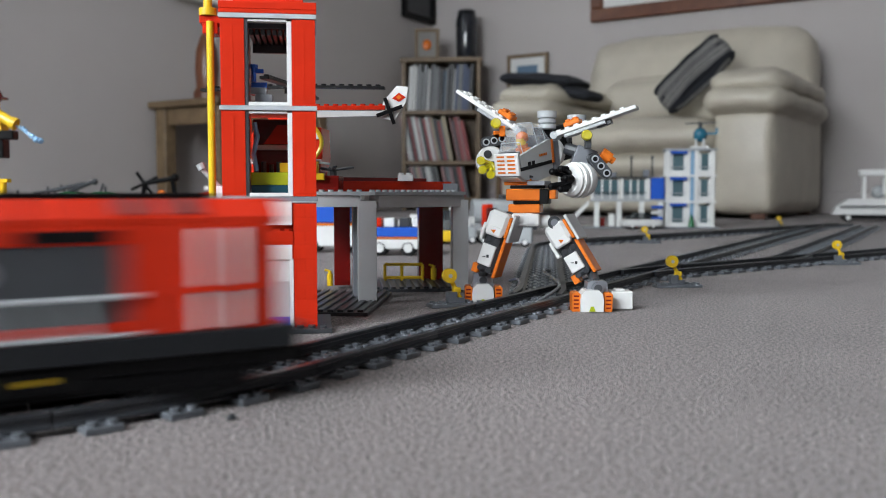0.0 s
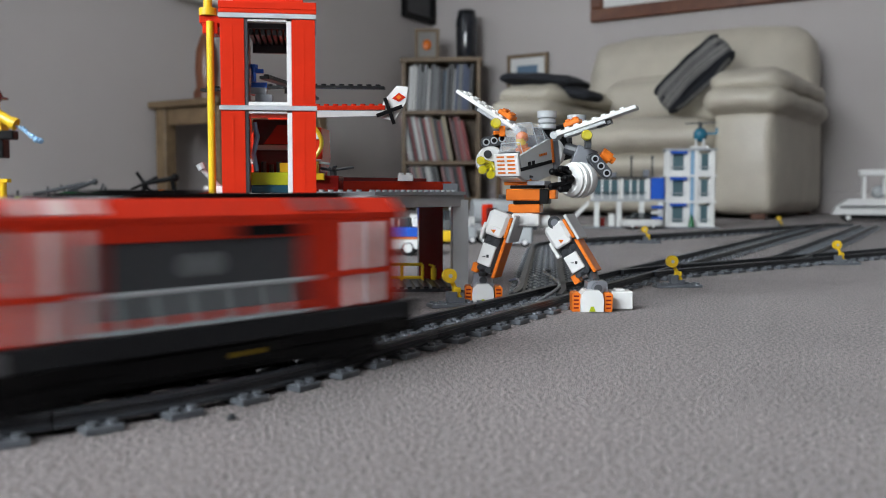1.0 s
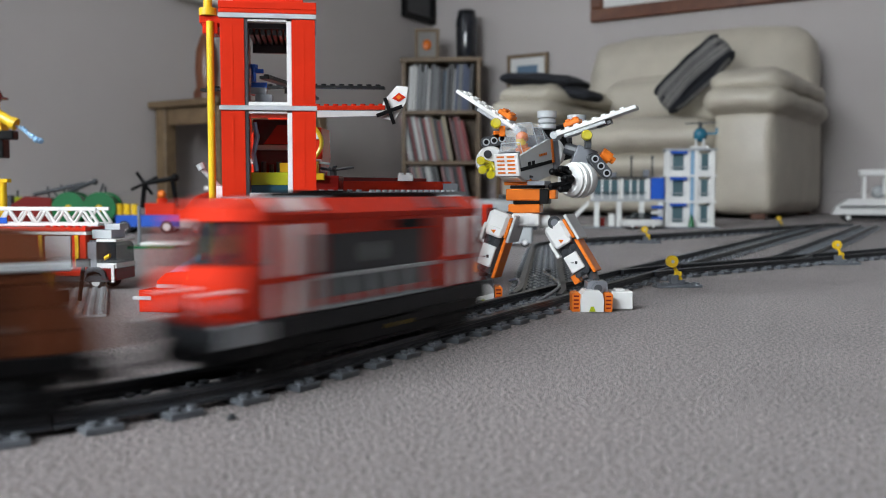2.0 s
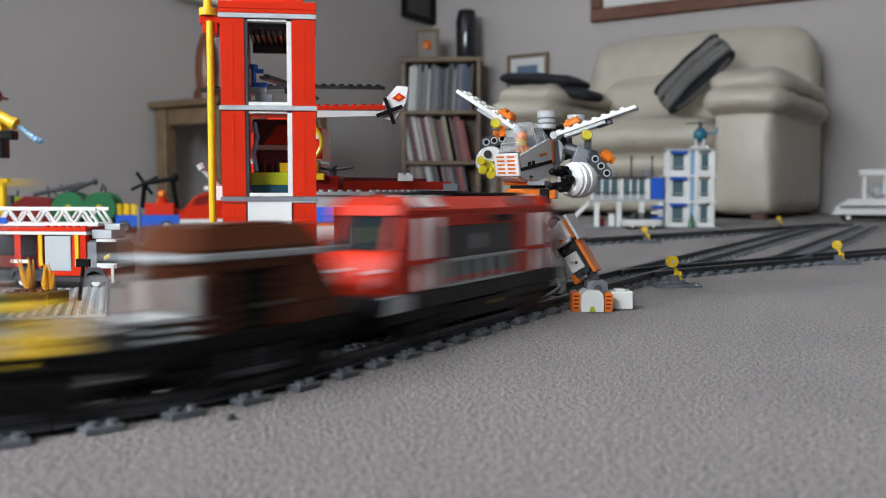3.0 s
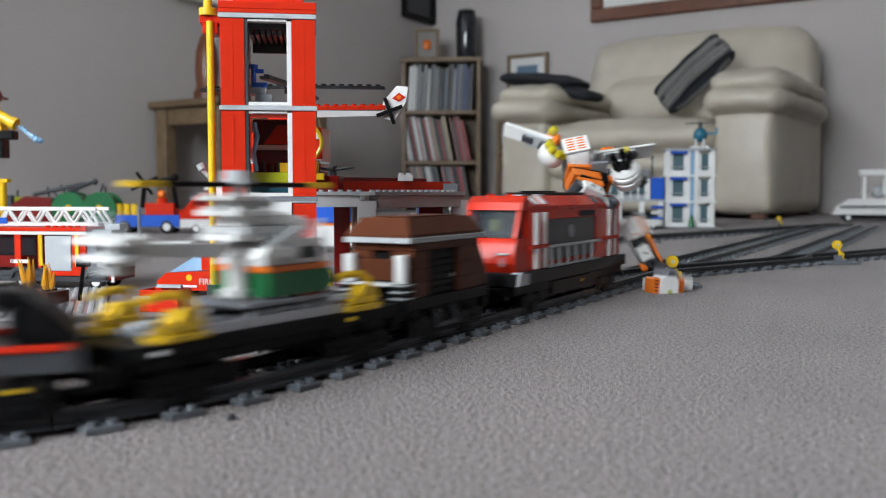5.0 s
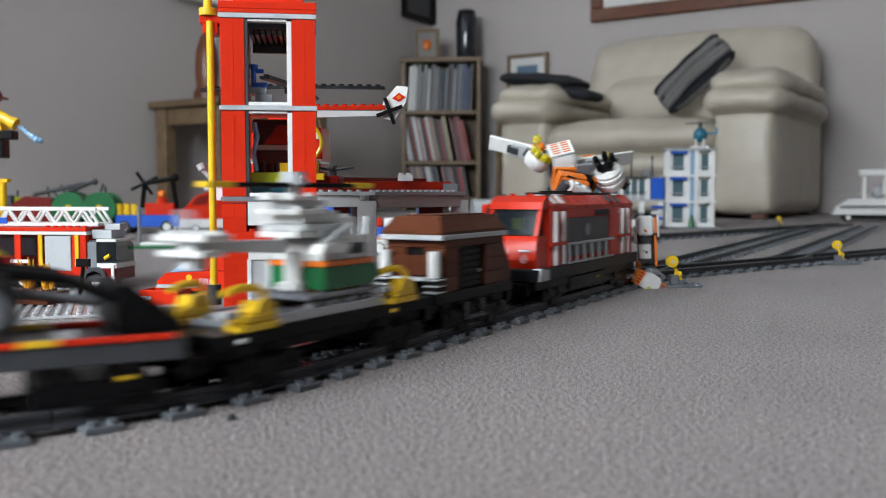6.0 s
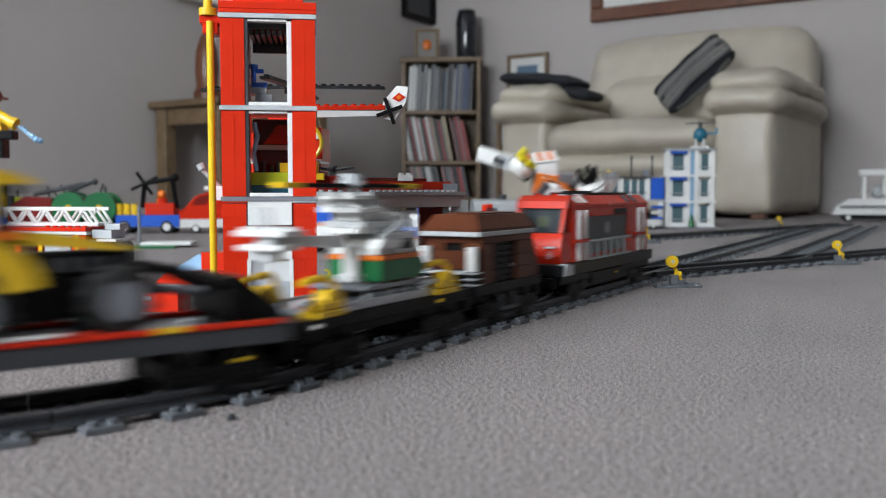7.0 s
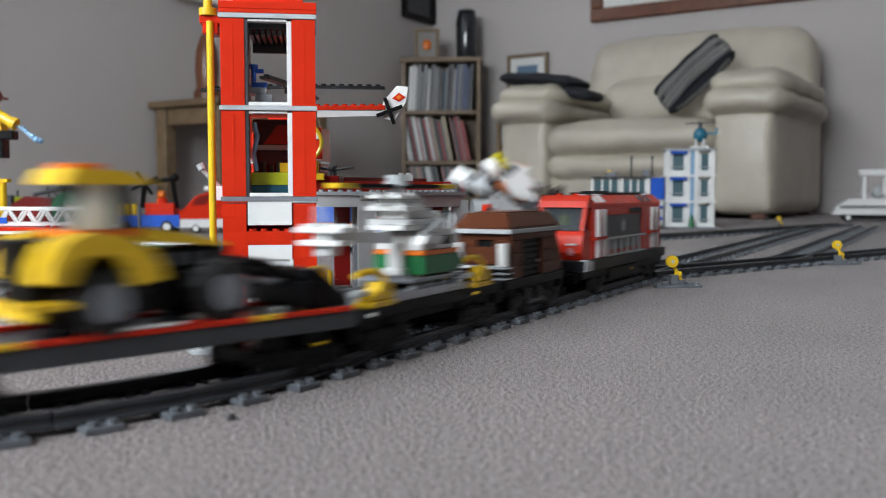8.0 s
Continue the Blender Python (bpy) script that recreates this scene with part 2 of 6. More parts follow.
# ---- the room ----
def room():
    solid("floor", CARPET, "taupe grey loop-pile carpet covering the floor", "carpet")(
        Build().box(WEST - 0.2, EAST + 0.2, SOUTH - 0.2, NORTH + 0.2, -0.05, 0.0, 0), ROOM)
    solid("ceiling", CEILING_PAINT, "plain white painted ceiling", "ceiling")(
        Build().box(WEST - 0.2, EAST + 0.2, SOUTH - 0.2, NORTH + 0.2, TOP, TOP + 0.1, 0), ROOM)
    solid("wall_north", WALL_PAINT, "pale grey painted wall behind the armchair", "wall")(
        Build().box(WEST, EAST, NORTH, NORTH + 0.15, 0, TOP, 0), ROOM)
    solid("wall_east", WALL_PAINT, "pale grey painted side wall", "wall")(
        Build().box(EAST, EAST + 0.15, SOUTH, NORTH, 0, TOP, 0), ROOM)

    def pierced(name, a0, a1, lo, hi, b0, b1, flip):
        """A wall from a0 to a1 with one opening lo to hi, b0 to b1 high."""
        b = Build()
        for u0, u1, z0, z1 in ((a0, lo, 0, TOP), (hi, a1, 0, TOP), (lo, hi, 0, b0), (lo, hi, b1, TOP)):
            if flip:
                b.box(WEST - 0.15, WEST, u0, u1, z0, z1, 0)
            else:
                b.box(u0, u1, SOUTH - 0.15, SOUTH, z0, z1, 0)
        solid(name, WALL_PAINT, "pale grey painted wall with a window", "wall")(b, ROOM)
    pierced("wall_west", SOUTH, NORTH, 2.42, 3.07, 0.885, 2.0, True)
    pierced("wall_south", WEST, EAST, -1.75, 0.25, 0.8, 2.1, False)

    def window(name, m, w, h):
        root = thing(name, "white framed window letting in overcast daylight", "window", ROOM @ m, kind="structure")
        b = Build()
        for x0, x1, z0, z1 in ((0, w, 0, 0.05), (0, w, h - 0.05, h), (0, 0.05, 0.05, h - 0.05), (w - 0.05, w, 0.05, h - 0.05)):
            b.box(x0, x1, 0.03, 0.09, z0, z1, 0.004)
        b.box(w / 2 - 0.025, w / 2 + 0.025, 0.03, 0.09, 0.05, h - 0.05, 0.004)
        b.part("window_frame", WHITE, root, scale=1.0)
        Build().box(-0.02, w + 0.02, -0.05, 0.03, -0.03, -0.004, 0.006).part("window_sill", WHITE, root, "white gloss window sill", scale=1.0)
        for x0, x1 in ((0.05, w / 2 - 0.025), (w / 2 + 0.025, w - 0.05)):
            p = Build().box(x0, x1, 0.055, 0.06, 0.05, h - 0.05, 0).part("pane", GLASS, root, scale=1.0)
            p.visible_shadow = False
    window("window_1", pose(WEST, 2.42, 0.885, 0, 0, 90), 0.65, 1.115)
    window("window_2", pose(0.25, SOUTH, 0.8, 0, 0, 180), 2.0, 1.3)
    b = Build()
    b.box(WEST, EAST, NORTH - 0.015, NORTH - 0.001, 0.001, 0.1, 0.004)
    b.box(WEST + 0.001, WEST + 0.015, SOUTH, NORTH - 0.02, 0.001, 0.1, 0.004)
    solid("baseboard", WALL_PAINT, "pale grey painted skirting board", "baseboard")(b, ROOM)


room()
# ---- toy railway ----
HEAD = 1.06104
START = Vector((-0.00472, 0.61600))
BEND, RADIUS, LAST = -0.16286, 0.320, radians(-6.7)


def along(s):
    """Place and heading on the main line, s metres from START; before BEND it curves."""
    if s >= BEND:
        return START + s * Vector((math.cos(HEAD), math.sin(HEAD))), HEAD
    p = START + BEND * Vector((math.cos(HEAD), math.sin(HEAD)))
    o = p + RADIUS * Vector((-math.sin(HEAD), math.cos(HEAD)))
    a = HEAD - (BEND - s) / RADIUS
    rest = 0.0
    if a < LAST:
        rest, a = (LAST - a) * RADIUS, LAST
    return o + RADIUS * Vector((math.sin(a), -math.cos(a))) - rest * Vector((math.cos(a), math.sin(a))), a


def sleeper_mesh():
    b = Build().box(-8, 8, -32, 32, 0.2, 3.2, 0.3)
    b.studs((-4, 4), (-28, -12, -4, 4, 12, 28), 3.2, n=8)
    return b.mesh("sleeper", SLEEPER)


SLEEPER_MESH = sleeper_mesh()


def rail_pair(points, root):
    """Two rails with a web and a head along a list of (place, heading)."""
    for side in (-20, 20):
        prof = [(-3.8, 3.0), (3.8, 3.0), (3.8, 4.2), (1.7, 5.0), (1.7, 7.4), (2.5, 8.0), (2.5, 10.0), (-2.5, 10.0), (-2.5, 8.0), (-1.7, 7.4), (-1.7, 5.0), (-3.8, 4.2)]
        n = len(prof)
        verts = []
        for p, a in points:
            for o, z in prof:
                k = side + o
                verts.append((p.x * 1000 - k * math.sin(a), p.y * 1000 + k * math.cos(a), z))
        faces = [[j * n + i, j * n + (i + 1) % n, (j + 1) * n + (i + 1) % n, (j + 1) * n + i] for j in range(len(points) - 1) for i in range(n)]
        faces += [list(range(n)), list(range((len(points) - 1) * n, len(points) * n))]
        Build().put(verts, faces).part("rail", RAIL, root, smooth=30)


def track_piece(points, sleepers, group):
    """One length of track: rails and sleepers."""
    root = thing("track_section", "dark grey plastic toy railway track with studded sleepers", "toy track", group=group)
    rail_pair(points, root)
    for p, a in sleepers:
        ob = new("sleeper", SLEEPER_MESH)
        ob.parent = root
        ob.matrix_basis = Matrix.Translation((p.x, p.y, 0)) @ Matrix.Rotation(a, 4, "Z")


def line(path, s0, s1, group, step=0.032, piece=0.128):
    n = max(1, round((s1 - s0) / piece))
    for i in range(n):
        a, b = s0 + i * (s1 - s0) / n, s0 + (i + 1) * (s1 - s0) / n
        k = 4
        pts = [path(a + 0.0004 + j * (b - a - 0.0008) / 6) for j in range(7)]
        track_piece(pts, [path(a + (j + 0.5) * (b - a) / k) for j in range(k)], group)


def bent(x, y, deg, pieces):
    """A path of straights (length, 0) and curves (length, radius; left is positive) from a place and heading, in millimetres."""
    def path(s):
        px, py, a = x * 0.001, y * 0.001, radians(deg)
        for length, r in pieces:
            length, r = length * 0.001, r * 0.001
            d = min(s, length)
            if r:
                b = a + d / r
                px, py, a = px + r * (math.sin(b) - math.sin(a)), py - r * (math.cos(b) - math.cos(a)), b
            else:
                px, py = px + d * math.cos(a), py + d * math.sin(a)
            s -= d
            if s <= 0:
                break
        return Vector((px, py)), a
    return path


MAIN = "main line of toy track"
line(along, -1.35, BEND, MAIN)
line(along, BEND, BEND + 0.128 * 17, MAIN)
SIDE = "side line of toy track"
p0, a0 = along(0.40)
right = bent(p0.x * 1000, p0.y * 1000, math.degrees(a0), [(126, -320), (900, 0)])
line(right, 0.05, 1.02, SIDE)
p1, a1 = right(0.30)
fork = bent(p1.x * 1000, p1.y * 1000, math.degrees(a1), [(126, 320), (1500, 0)])
line(fork, 0.06, 1.5, SIDE)
p2, a2 = along(0.12)
loop = bent(p2.x * 1000, p2.y * 1000, math.degrees(a2), [(126, 320), (660, 0), (214, -320), (1300, 0)])
line(loop, 0.07, 2.25, "far loop of toy track")


def signal(x, y, deg):
    """A yellow round trackside marker on a leaning post and a studded foot."""
    root = thing("track_signal", "yellow round toy trackside signal on a grey foot", "toy signal", turned(x, y, deg), "trackside signals")
    Build().box(-24, 24, -8, 8, 0.2, 3.4, 0.3).studs((-20, -12, 12, 20), (-4, 4), 3.4, n=8).part("foot", SLEEPER, root)
    Build().box(-8, 0, -4, 4, 3.4, 13, 0.3).box(-1, 7, -3.5, 3.5, 3.4, 8, 0.3).part("bracket", SLEEPER, root)
    b = Build().rod((5, 0, 5), (-5, 0, 24), 2.0, 10).box(-3, 4, -2.4, 2.4, 12, 16.5, 0.5)
    b.part("post", YELLOW, root)
    d = Build().cyl(-7, -5.0, 27, 6.2, 4.5, "y", 20)
    d.cyl(-7, -5.6, 27, 4.0, 0.7, "y", 18)
    disc = d.part("disc", YELLOW, root)
    Build().cyl(-7, -6.1, 27, 1.7, 0.6, "y", 12).part("hub", LIGHT_GREY, disc)
    return root


SIGNAL = signal(11, 770, 20)
for x, y, d in ((241, 926, 5), (390, 1720, 0), (912, 2440, 0), (536, 1215, 0)):
    copy_thing(SIGNAL, turned(x, y, d))


def cable(name, label, points, r):
    """A loose hose lying over the track."""
    pts = []
    for a, b, c, d in zip([points[0]] + points, points, points[1:], points[2:] + [points[-1]]):
        for k in range(5):
            u = k / 5
            pts.append(tuple(0.5 * (2 * q + (s - p) * u + (2 * p - 5 * q + 4 * s - e) * u * u + (3 * q - p - 3 * s + e) * u ** 3) for p, q, s, e in zip(a, b, c, d)))
    tagged(Build().tube(pts, r, 8).part(name, MID_GREY), label, "toy hose", "hoses")


cable("hose", "thin grey flexible toy hose bent over the track", [(128, 1080, 4), (120, 1040, 8), (111, 991, 11), (111, 915, 11), (110, 860, 12), (104, 811, 12), (91, 767, 11), (76, 745, 6)], 1.5)
cable("hose", "short grey flexible toy hose lying beside the track", [(71, 956, 4), (77, 926, 8), (74, 872, 9), (66, 824, 8), (57, 797, 3)], 1.5)
CHASSIS = plastic("charcoal_plastic", (0.018, 0.019, 0.021), 0.4)
duller(CHASSIS, 0.15)


# ---- toy train; x runs forward along the wagon, -y is the side towards the curve's outside ----
def bogie(root, x, wheels=(-14, 14)):
    b = Build().box(x - 24, x + 24, -21, 21, 12, 20, 0.6)
    for y in (-23.5, 19.5):
        b.box(x - 26, x + 26, y, y + 4, 9, 19, 0.8)
        b.box(x - 8, x + 8, y - 0.8, y + 4.8, 6, 12, 0.5)
    for y in (-24.4, 23.6):
        for k in (-14, 14):
            b.cyl(x + k, y, 18.4, 3.6, 0.8, "y", 12).box(x + k - 6, x + k + 6, y, y + 0.8, 12.4, 14.4, 0.2)
    frame_part = b.part("bogie", BLACK, root)
    for w in wheels:
        for y in (-19, 15):
            Build().cyl(x + w, y, 18.4, 8.3, 4, "y", 18).cyl(x + w, y - 0.4, 18.4, 4.5, 4.8, "y", 14).part("wheel", RUBBER, frame_part)


def buffer_beam(root, x, sign):
    b = Build().box(x - 3, x + 3, -20, 20, 17, 26, 0.5)
    for y in (-13, 13):
        b.cyl(x + (3 if sign > 0 else -8), y, 21.5, 3.6, 5, "x", 12)
    b.part("coupling", BLACK, root)


def locomotive():
    root = thing("toy_locomotive", "red toy cargo locomotive with a grey side panel and white stripes", "toy locomotive")
    Build().box(-128, 142, -24, 24, 20, 27, 0.5).box(-100, 118, -23, 23, 13, 20, 0.5).part("underframe", BLACK, root)
    b = Build().box(-132, 144, -27.5, 27.5, 27, 37, 0.6)
    b.part("running_board", CHASSIS, root)
    bogie(root, -82)
    bogie(root, 96)
    buffer_beam(root, -134, -1)
    buffer_beam(root, 146, 1)
    # fuel tank with a yellow mark
    Build().box(-40, 50, -25, 25, 15, 26, 1.0).part("fuel_tank", BLACK, root)
    Build().box(27, 32, -25.6, -25, 20, 22.4, 0.2).part("tank_mark", YELLOW, root)
    # body sides
    for y0, y1 in ((-24, -19), (19, 24)):
        Build().box(-92, -48, y0, y1, 37, 84, 0.3).part("body_side", RED, root)
        Build().box(66, 134, y0, y1, 37, 84, 0.3).part("body_side", RED, root)
        Build().box(-48, 66, y0, y1, 37, 43, 0.3).part("lower_sill", RED, root)
        Build().box(-48, 66, y0, y1, 76, 84, 0.3).part("upper_sill", RED, root)
    Build().box(128, 136, -19, 19, 37, 84, 0.4).part("end_wall", RED, root)
    for y0, y1 in ((-23.2, -18), (18, 23.2)):
        Build().box(-48, 66, y0, y1, 43, 76, 0.3).part("side_panel", DARK_GREY, root, "dark grey sliding side panel")
    for k in (-1, 1):
        e = Build()
        e.lathe([(5.6, 0), (5.6, 0.5), (4.8, 0.5), (4.8, 0)], 6, -24.2, 65, 20, axis="y")
        for x in (-1.5, 1.5):
            e.box(6 + x - 0.8, 6 + x + 0.8, -23.9, -23.4, 63, 67, 0.1)
        if k < 0:
            e.part("round_emblem", LIGHT_GREY, root, "pale round emblem outline")
    # white double stripes in two storeys with a red bar between
    for x in (-82, -62, 98, 114):
        for z0, z1 in ((38, 54), (57, 82)):
            Build().box(x - (2.1 if x < 0 else 1.5), x + (2.1 if x < 0 else 1.5), -27.4, -24, z0, z1, 0.4).part("white_stripe", WHITE, root)
    for x0, x1 in ((-96, -52), (88, 124)):
        Build().box(x0, x1, -26.6, -24, 54, 57, 0.3).part("red_bar", RED, root)
    # handrail of slanting grey struts
    for x in range(-46, 66, 19):
        Build().rod((x, -26.4, 38), (x - 3, -26.4, 53), 1.7, 6).box(x - 6, x + 2, -27.4, -25.4, 38, 40, 0.2).part("railing_strut", LIGHT_GREY, root)
    Build().box(-52, 70, -27.4, -25.4, 53, 55.4, 0.4).part("handrail", LIGHT_GREY, root)
    Build().box(-52, 70, -27.4, -25.4, 37.3, 39, 0.4).part("kick_rail", LIGHT_GREY, root)
    # roof with sloped sides, ribs and a dark middle
    prof = [(-24, 84), (24, 84), (24, 87), (15, 95), (-15, 95), (-24, 87)]
    turn = Matrix(((0, 1, 0, 0), (1, 0, 0, 0), (0, 0, 1, 0), (0, 0, 0, 1)))
    for x0, x1 in ((-92, -70), (-68, -46), (-44, -22), (-20, 2), (4, 26), (28, 50), (52, 74), (76, 98), (100, 136)):
        Build().prism(prof, x0, x1, turn).part("roof_panel", RED, root)
    Build().box(-62, 110, -9, 9, 95, 97.6, 0.4).box(-40, 20, -4, 4, 97.6, 99, 0.3).part("roof_walkway", BLACK, root)
    for x in (-84, -40, 118):
        Build().box(x - 7, x + 7, -15, -9, 92, 96, 0.4).part("roof_tile", LIGHT_GREY, root)
    # white tiles paint the glints of the rear slopes; the front pair is dark grey
    for x in (-74, -54, 70, 92):
        m = Matrix.Translation((x, -19.6, 91.2)) @ Matrix.Rotation(radians(42), 4, "X")
        Build().box(-5, 5, -4.6, 4.6, 0, 1.0, 0.2, m).part("slope_tile", WHITE if x < 0 else DARK_GREY, root)
    Build().box(24, 62, -24.6, -23.8, 77, 82, 0.2).part("side_vent", BLACK, root)
    # rear cab: curved nose, windscreen, driver
    nose = [(-92, 37), (-120, 37), (-125, 44), (-123, 56), (-118, 63), (-92, 63)]
    Build().prism(nose, -22.5, 22.5).part("cab_nose", RED, root, "bright red rounded cab nose")
    for y0 in (-22.5, 19.5):
        Build().prism([(-92, 63), (-97, 63), (-97, 84), (-92, 84)], y0, y0 + 3).prism([(-121, 63), (-117, 63), (-106, 84), (-110, 84)], y0, y0 + 3).part("cab_pillar", RED, root)
    Build().prism([(-92, 84), (-112, 84), (-109, 90), (-98, 95), (-92, 95)], -23, 23).studs((-96,), (-8, 8), 95).part("cab_roof", RED, root)
    Build().prism([(-119.5, 63.5), (-118.6, 63.5), (-108.5, 84), (-109.4, 84)], -20.5, 20.5).part("windscreen", SMOKE, root, "dark see-through windscreen")
    Build().box(-92.4, -90, -22, 22, 63, 84, 0.2).part("cab_back", BLACK, root)
    Build().box(-108, -92, -20, 20, 61, 64, 0.3).part("cab_desk", BLACK, root)
    d = Build().cyl(-105, 0, 68, 5, 9, n=14).box(-106, -100, -8, 8, 55, 64, 0.5)
    d.part("driver", LIME, root, "small green and lime toy driver")
    for y in (-13, 13):
        Build().cyl(-126.4, y, 45, 3.6, 4, "x", 14).part("lamp", CLEAR, root)
        Build().box(-125.6, -121, y - 5, y + 5, 50.4, 52, 0.3).part("nose_mark", WHITE, root)
    # pale angled steps by the cab
    for y0, y1 in ((-29, -22), (22, 29)):
        Build().prism([(-132, 28), (-108, 28), (-108, 36), (-128, 38)], y0, y1).part("cab_step", SILVER, root)
    # the cab end is drawn out long and set back here
    for ob in root.children_recursive:
        for v in ob.data.vertices:
            if v.co.x < -0.040:
                v.co.x = -0.040 + (v.co.x + 0.040) * 0.80
    return root


def flat_base(root, half, deck_mat, under=BLACK):
    Build().box(-half, half, -24, 24, 26, 33, 0.5).part("deck", deck_mat, root)
    Build().box(-half + 4, half - 4, -18, 18, 20, 26, 0.5).part("underframe", under, root)
    bogie(root, -half + 34)
    bogie(root, half - 34)
    buffer_beam(root, -half - 3, -1)
    buffer_beam(root, half + 3, 1)


def hut_wagon():
    root = thing("toy_hut_wagon", "brown toy wagon house with a hipped roof and dark louvred door", "toy wagon")
    flat_base(root, 56, BLACK)
    W = 20.5
    long_brick = Build().box(-9.8, 9.8, -2, 2, 0, 9.5, 0.25).mesh("brick", BROWN)
    front_brick = Build().box(-14.8, 14.8, -2, 2, 0, 9.5, 0.25).mesh("brick", BROWN)
    end_brick = Build().box(-2, 2, -6, 6, 0, 9.5, 0.25).mesh("brick", BROWN)
    full_brick = Build().box(-2, 2, -18, 18, 0, 9.5, 0.25).mesh("brick", BROWN)

    def lay(me, x, y, z):
        ob = new("brick", me)
        ob.parent = root
        ob.matrix_basis = pose(mm(x), mm(y), mm(z))
    for i in range(3):
        z = 33 + 9.6 * i
        for y in (-W, W):
            lay(long_brick, -34.2, y, z), lay(front_brick, 29, y, z)
        lay(end_brick, -42, -13, z), lay(end_brick, -42, 13, z), lay(full_brick, 42, 0, z)
    for y in (-W, W):
        Build().box(-44, 44, y - 2, y + 2, 61.9, 66.6, 0.3).part("lintel", BROWN, root)
    Build().box(-44, -40, -18, 18, 61.9, 66.6, 0.3).part("lintel", BROWN, root)
    Build().box(-41, -38, -7, 7, 33, 61.8, 0.3).part("end_door", BLACK, root)
    for s in (-1, 1):
        inner = s * (W - 3)
        door = Build().box(-24.2, 14, min(inner, inner + 2 * s), max(inner, inner + 2 * s), 22, 61.8, 0.3).part("door", BLACK, root, "black louvred side door")
        for i in range(8):
            y = inner + 2.2 * s
            Build().box(-20, 10, min(y, y + 1.4 * s), max(y, y + 1.4 * s), 25 + 4.5 * i, 28 + 4.5 * i, 0.4).part("slat", BLACK, door)
        Build().cyl(8, min(inner + 2 * s, inner + 4 * s), 44, 1.3, 2, "y", 10).part("door_knob", LIGHT_GREY, door)
        y = s * 21
        Build().box(-18, 8, min(y, y + 6 * s), max(y, y + 6 * s), 13, 15.4, 0.3).box(-18, -15, min(y, y + 4 * s), max(y, y + 4 * s), 15.4, 24, 0.3).box(5, 8, min(y, y + 4 * s), max(y, y + 4 * s), 15.4, 24, 0.3).part("step", DARK_GREY, root)
    Build().box(-50, 48, -24, 24, 66.8, 70.2, 0.4).part("eave", LIGHT_GREY, root, "light grey flat eave plate")
    # hipped roof: a slope on every side and a flat top with a seam
    for x0, x1, a, b in ((-49, -2, 8, 0), (-1.6, 47, 0, 8)):
        low = [(x0, -23), (x1, -23), (x1, 23), (x0, 23)]
        top = [(x0 + a, -17), (x1 - b, -17), (x1 - b, 17), (x0 + a, 17)]
        verts = [(x, y, 70.3) for x, y in low] + [(x, y, 72.2) for x, y in low] + [(x, y, 82) for x, y in top]
        faces = [[0, 1, 2, 3], [8, 9, 10, 11]] + [[k + i, k + (i + 1) % 4, k + 4 + (i + 1) % 4, k + 4 + i] for k in (0, 4) for i in range(4)]
        Build().put(verts, faces).part("roof_slope", BROWN, root, smooth=20)
    Build().box(-34, 32, -13, 13, 82, 83, 0.3).part("roof_cap", BROWN, root)
    Build().prism([(44.2, 66.4), (46, 66.4), (60, 44), (61, 33.2), (44.2, 33.2)], -20, 20).part("front_skirt", BROWN, root)
    # end platform: white posts over grilles, a brown rail panel and a pale ledge
    for y in (-18.5, 18.5):
        Build().cyl(-51, y, 43, 4.2, 17, n=16).part("white_post", WHITE, root)
        for i in range(5):
            Build().box(-56, -45.5, y - 5.4, y + 5.4, 33.2 + 2.0 * i, 34.4 + 2.0 * i, 0.2).part("grille_bar", (LIGHT_GREY, BLACK)[i % 2], root)
    Build().box(-50, -46, -13, 13, 44, 57, 0.4).part("rail_panel", BROWN, root)
    Build().box(-56, -47, -12, 12, 41, 43, 0.3).part("end_ledge", WHITE, root)
    return root


def copter_wagon():
    root = thing("toy_flat_wagon", "black toy flat wagon with yellow corner clamps", "toy wagon")
    flat_base(root, 92, BLACK)
    Build().box(-70, 70, -20, 20, 33, 36.2, 0.3).studs(range(-60, 61, 20), (-12, 12), 36.2).part("bed_plate", MID_GREY, root)
    for y in (-22, 20.2):
        Build().box(-60, 60, y, y + 1.8, 33, 38, 0.3).part("bed_edge", SILVER, root)
    for x in (-8, 10, 28):
        Build().rod((x, -20, 38), (x + 12, -12, 45), 2.2, 8).part("tie_down", MID_GREY, root)
    for x in (-66, 60):
        for y in (-21, 21):
            s = 1 if y < 0 else -1
            c = Build().box(x - 13, x + 13, y - 6, y + 6, 33, 36.5, 0.5).box(x - 11, x + 12, y - 5.4, y + 5.4, 36.7, 41, 0.8)
            c.prism([(x - 4, 41), (x + 11, 41), (x + 9, 46), (x - 1, 47)], y - 5, y + 5)
            c.studs((x - 8,), (y - 2, y + 2), 41)
            clamp = c.part("corner_clamp", YELLOW, root)
            arch = [(x + 10, y, 42), (x + 9, y + 1 * s, 49), (x + 4, y + 2 * s, 52.5), (x - 6, y + 3 * s, 53), (x - 15, y + 4 * s, 51)]
            Build().tube(arch, 2.0, 8).part("clamp_arm", YELLOW, clamp)
            Build().box(x - 22, x - 12, y - 3, y + 3, 40, 43.5, 0.6).part("clamp_jaw", LIGHT_GREY, clamp)
            Build().box(x - 17, x - 13, y - 8, y - 6.2, 29, 31, 0.2).part("marker", YELLOW if x > 0 else WHITE, clamp)
    return root


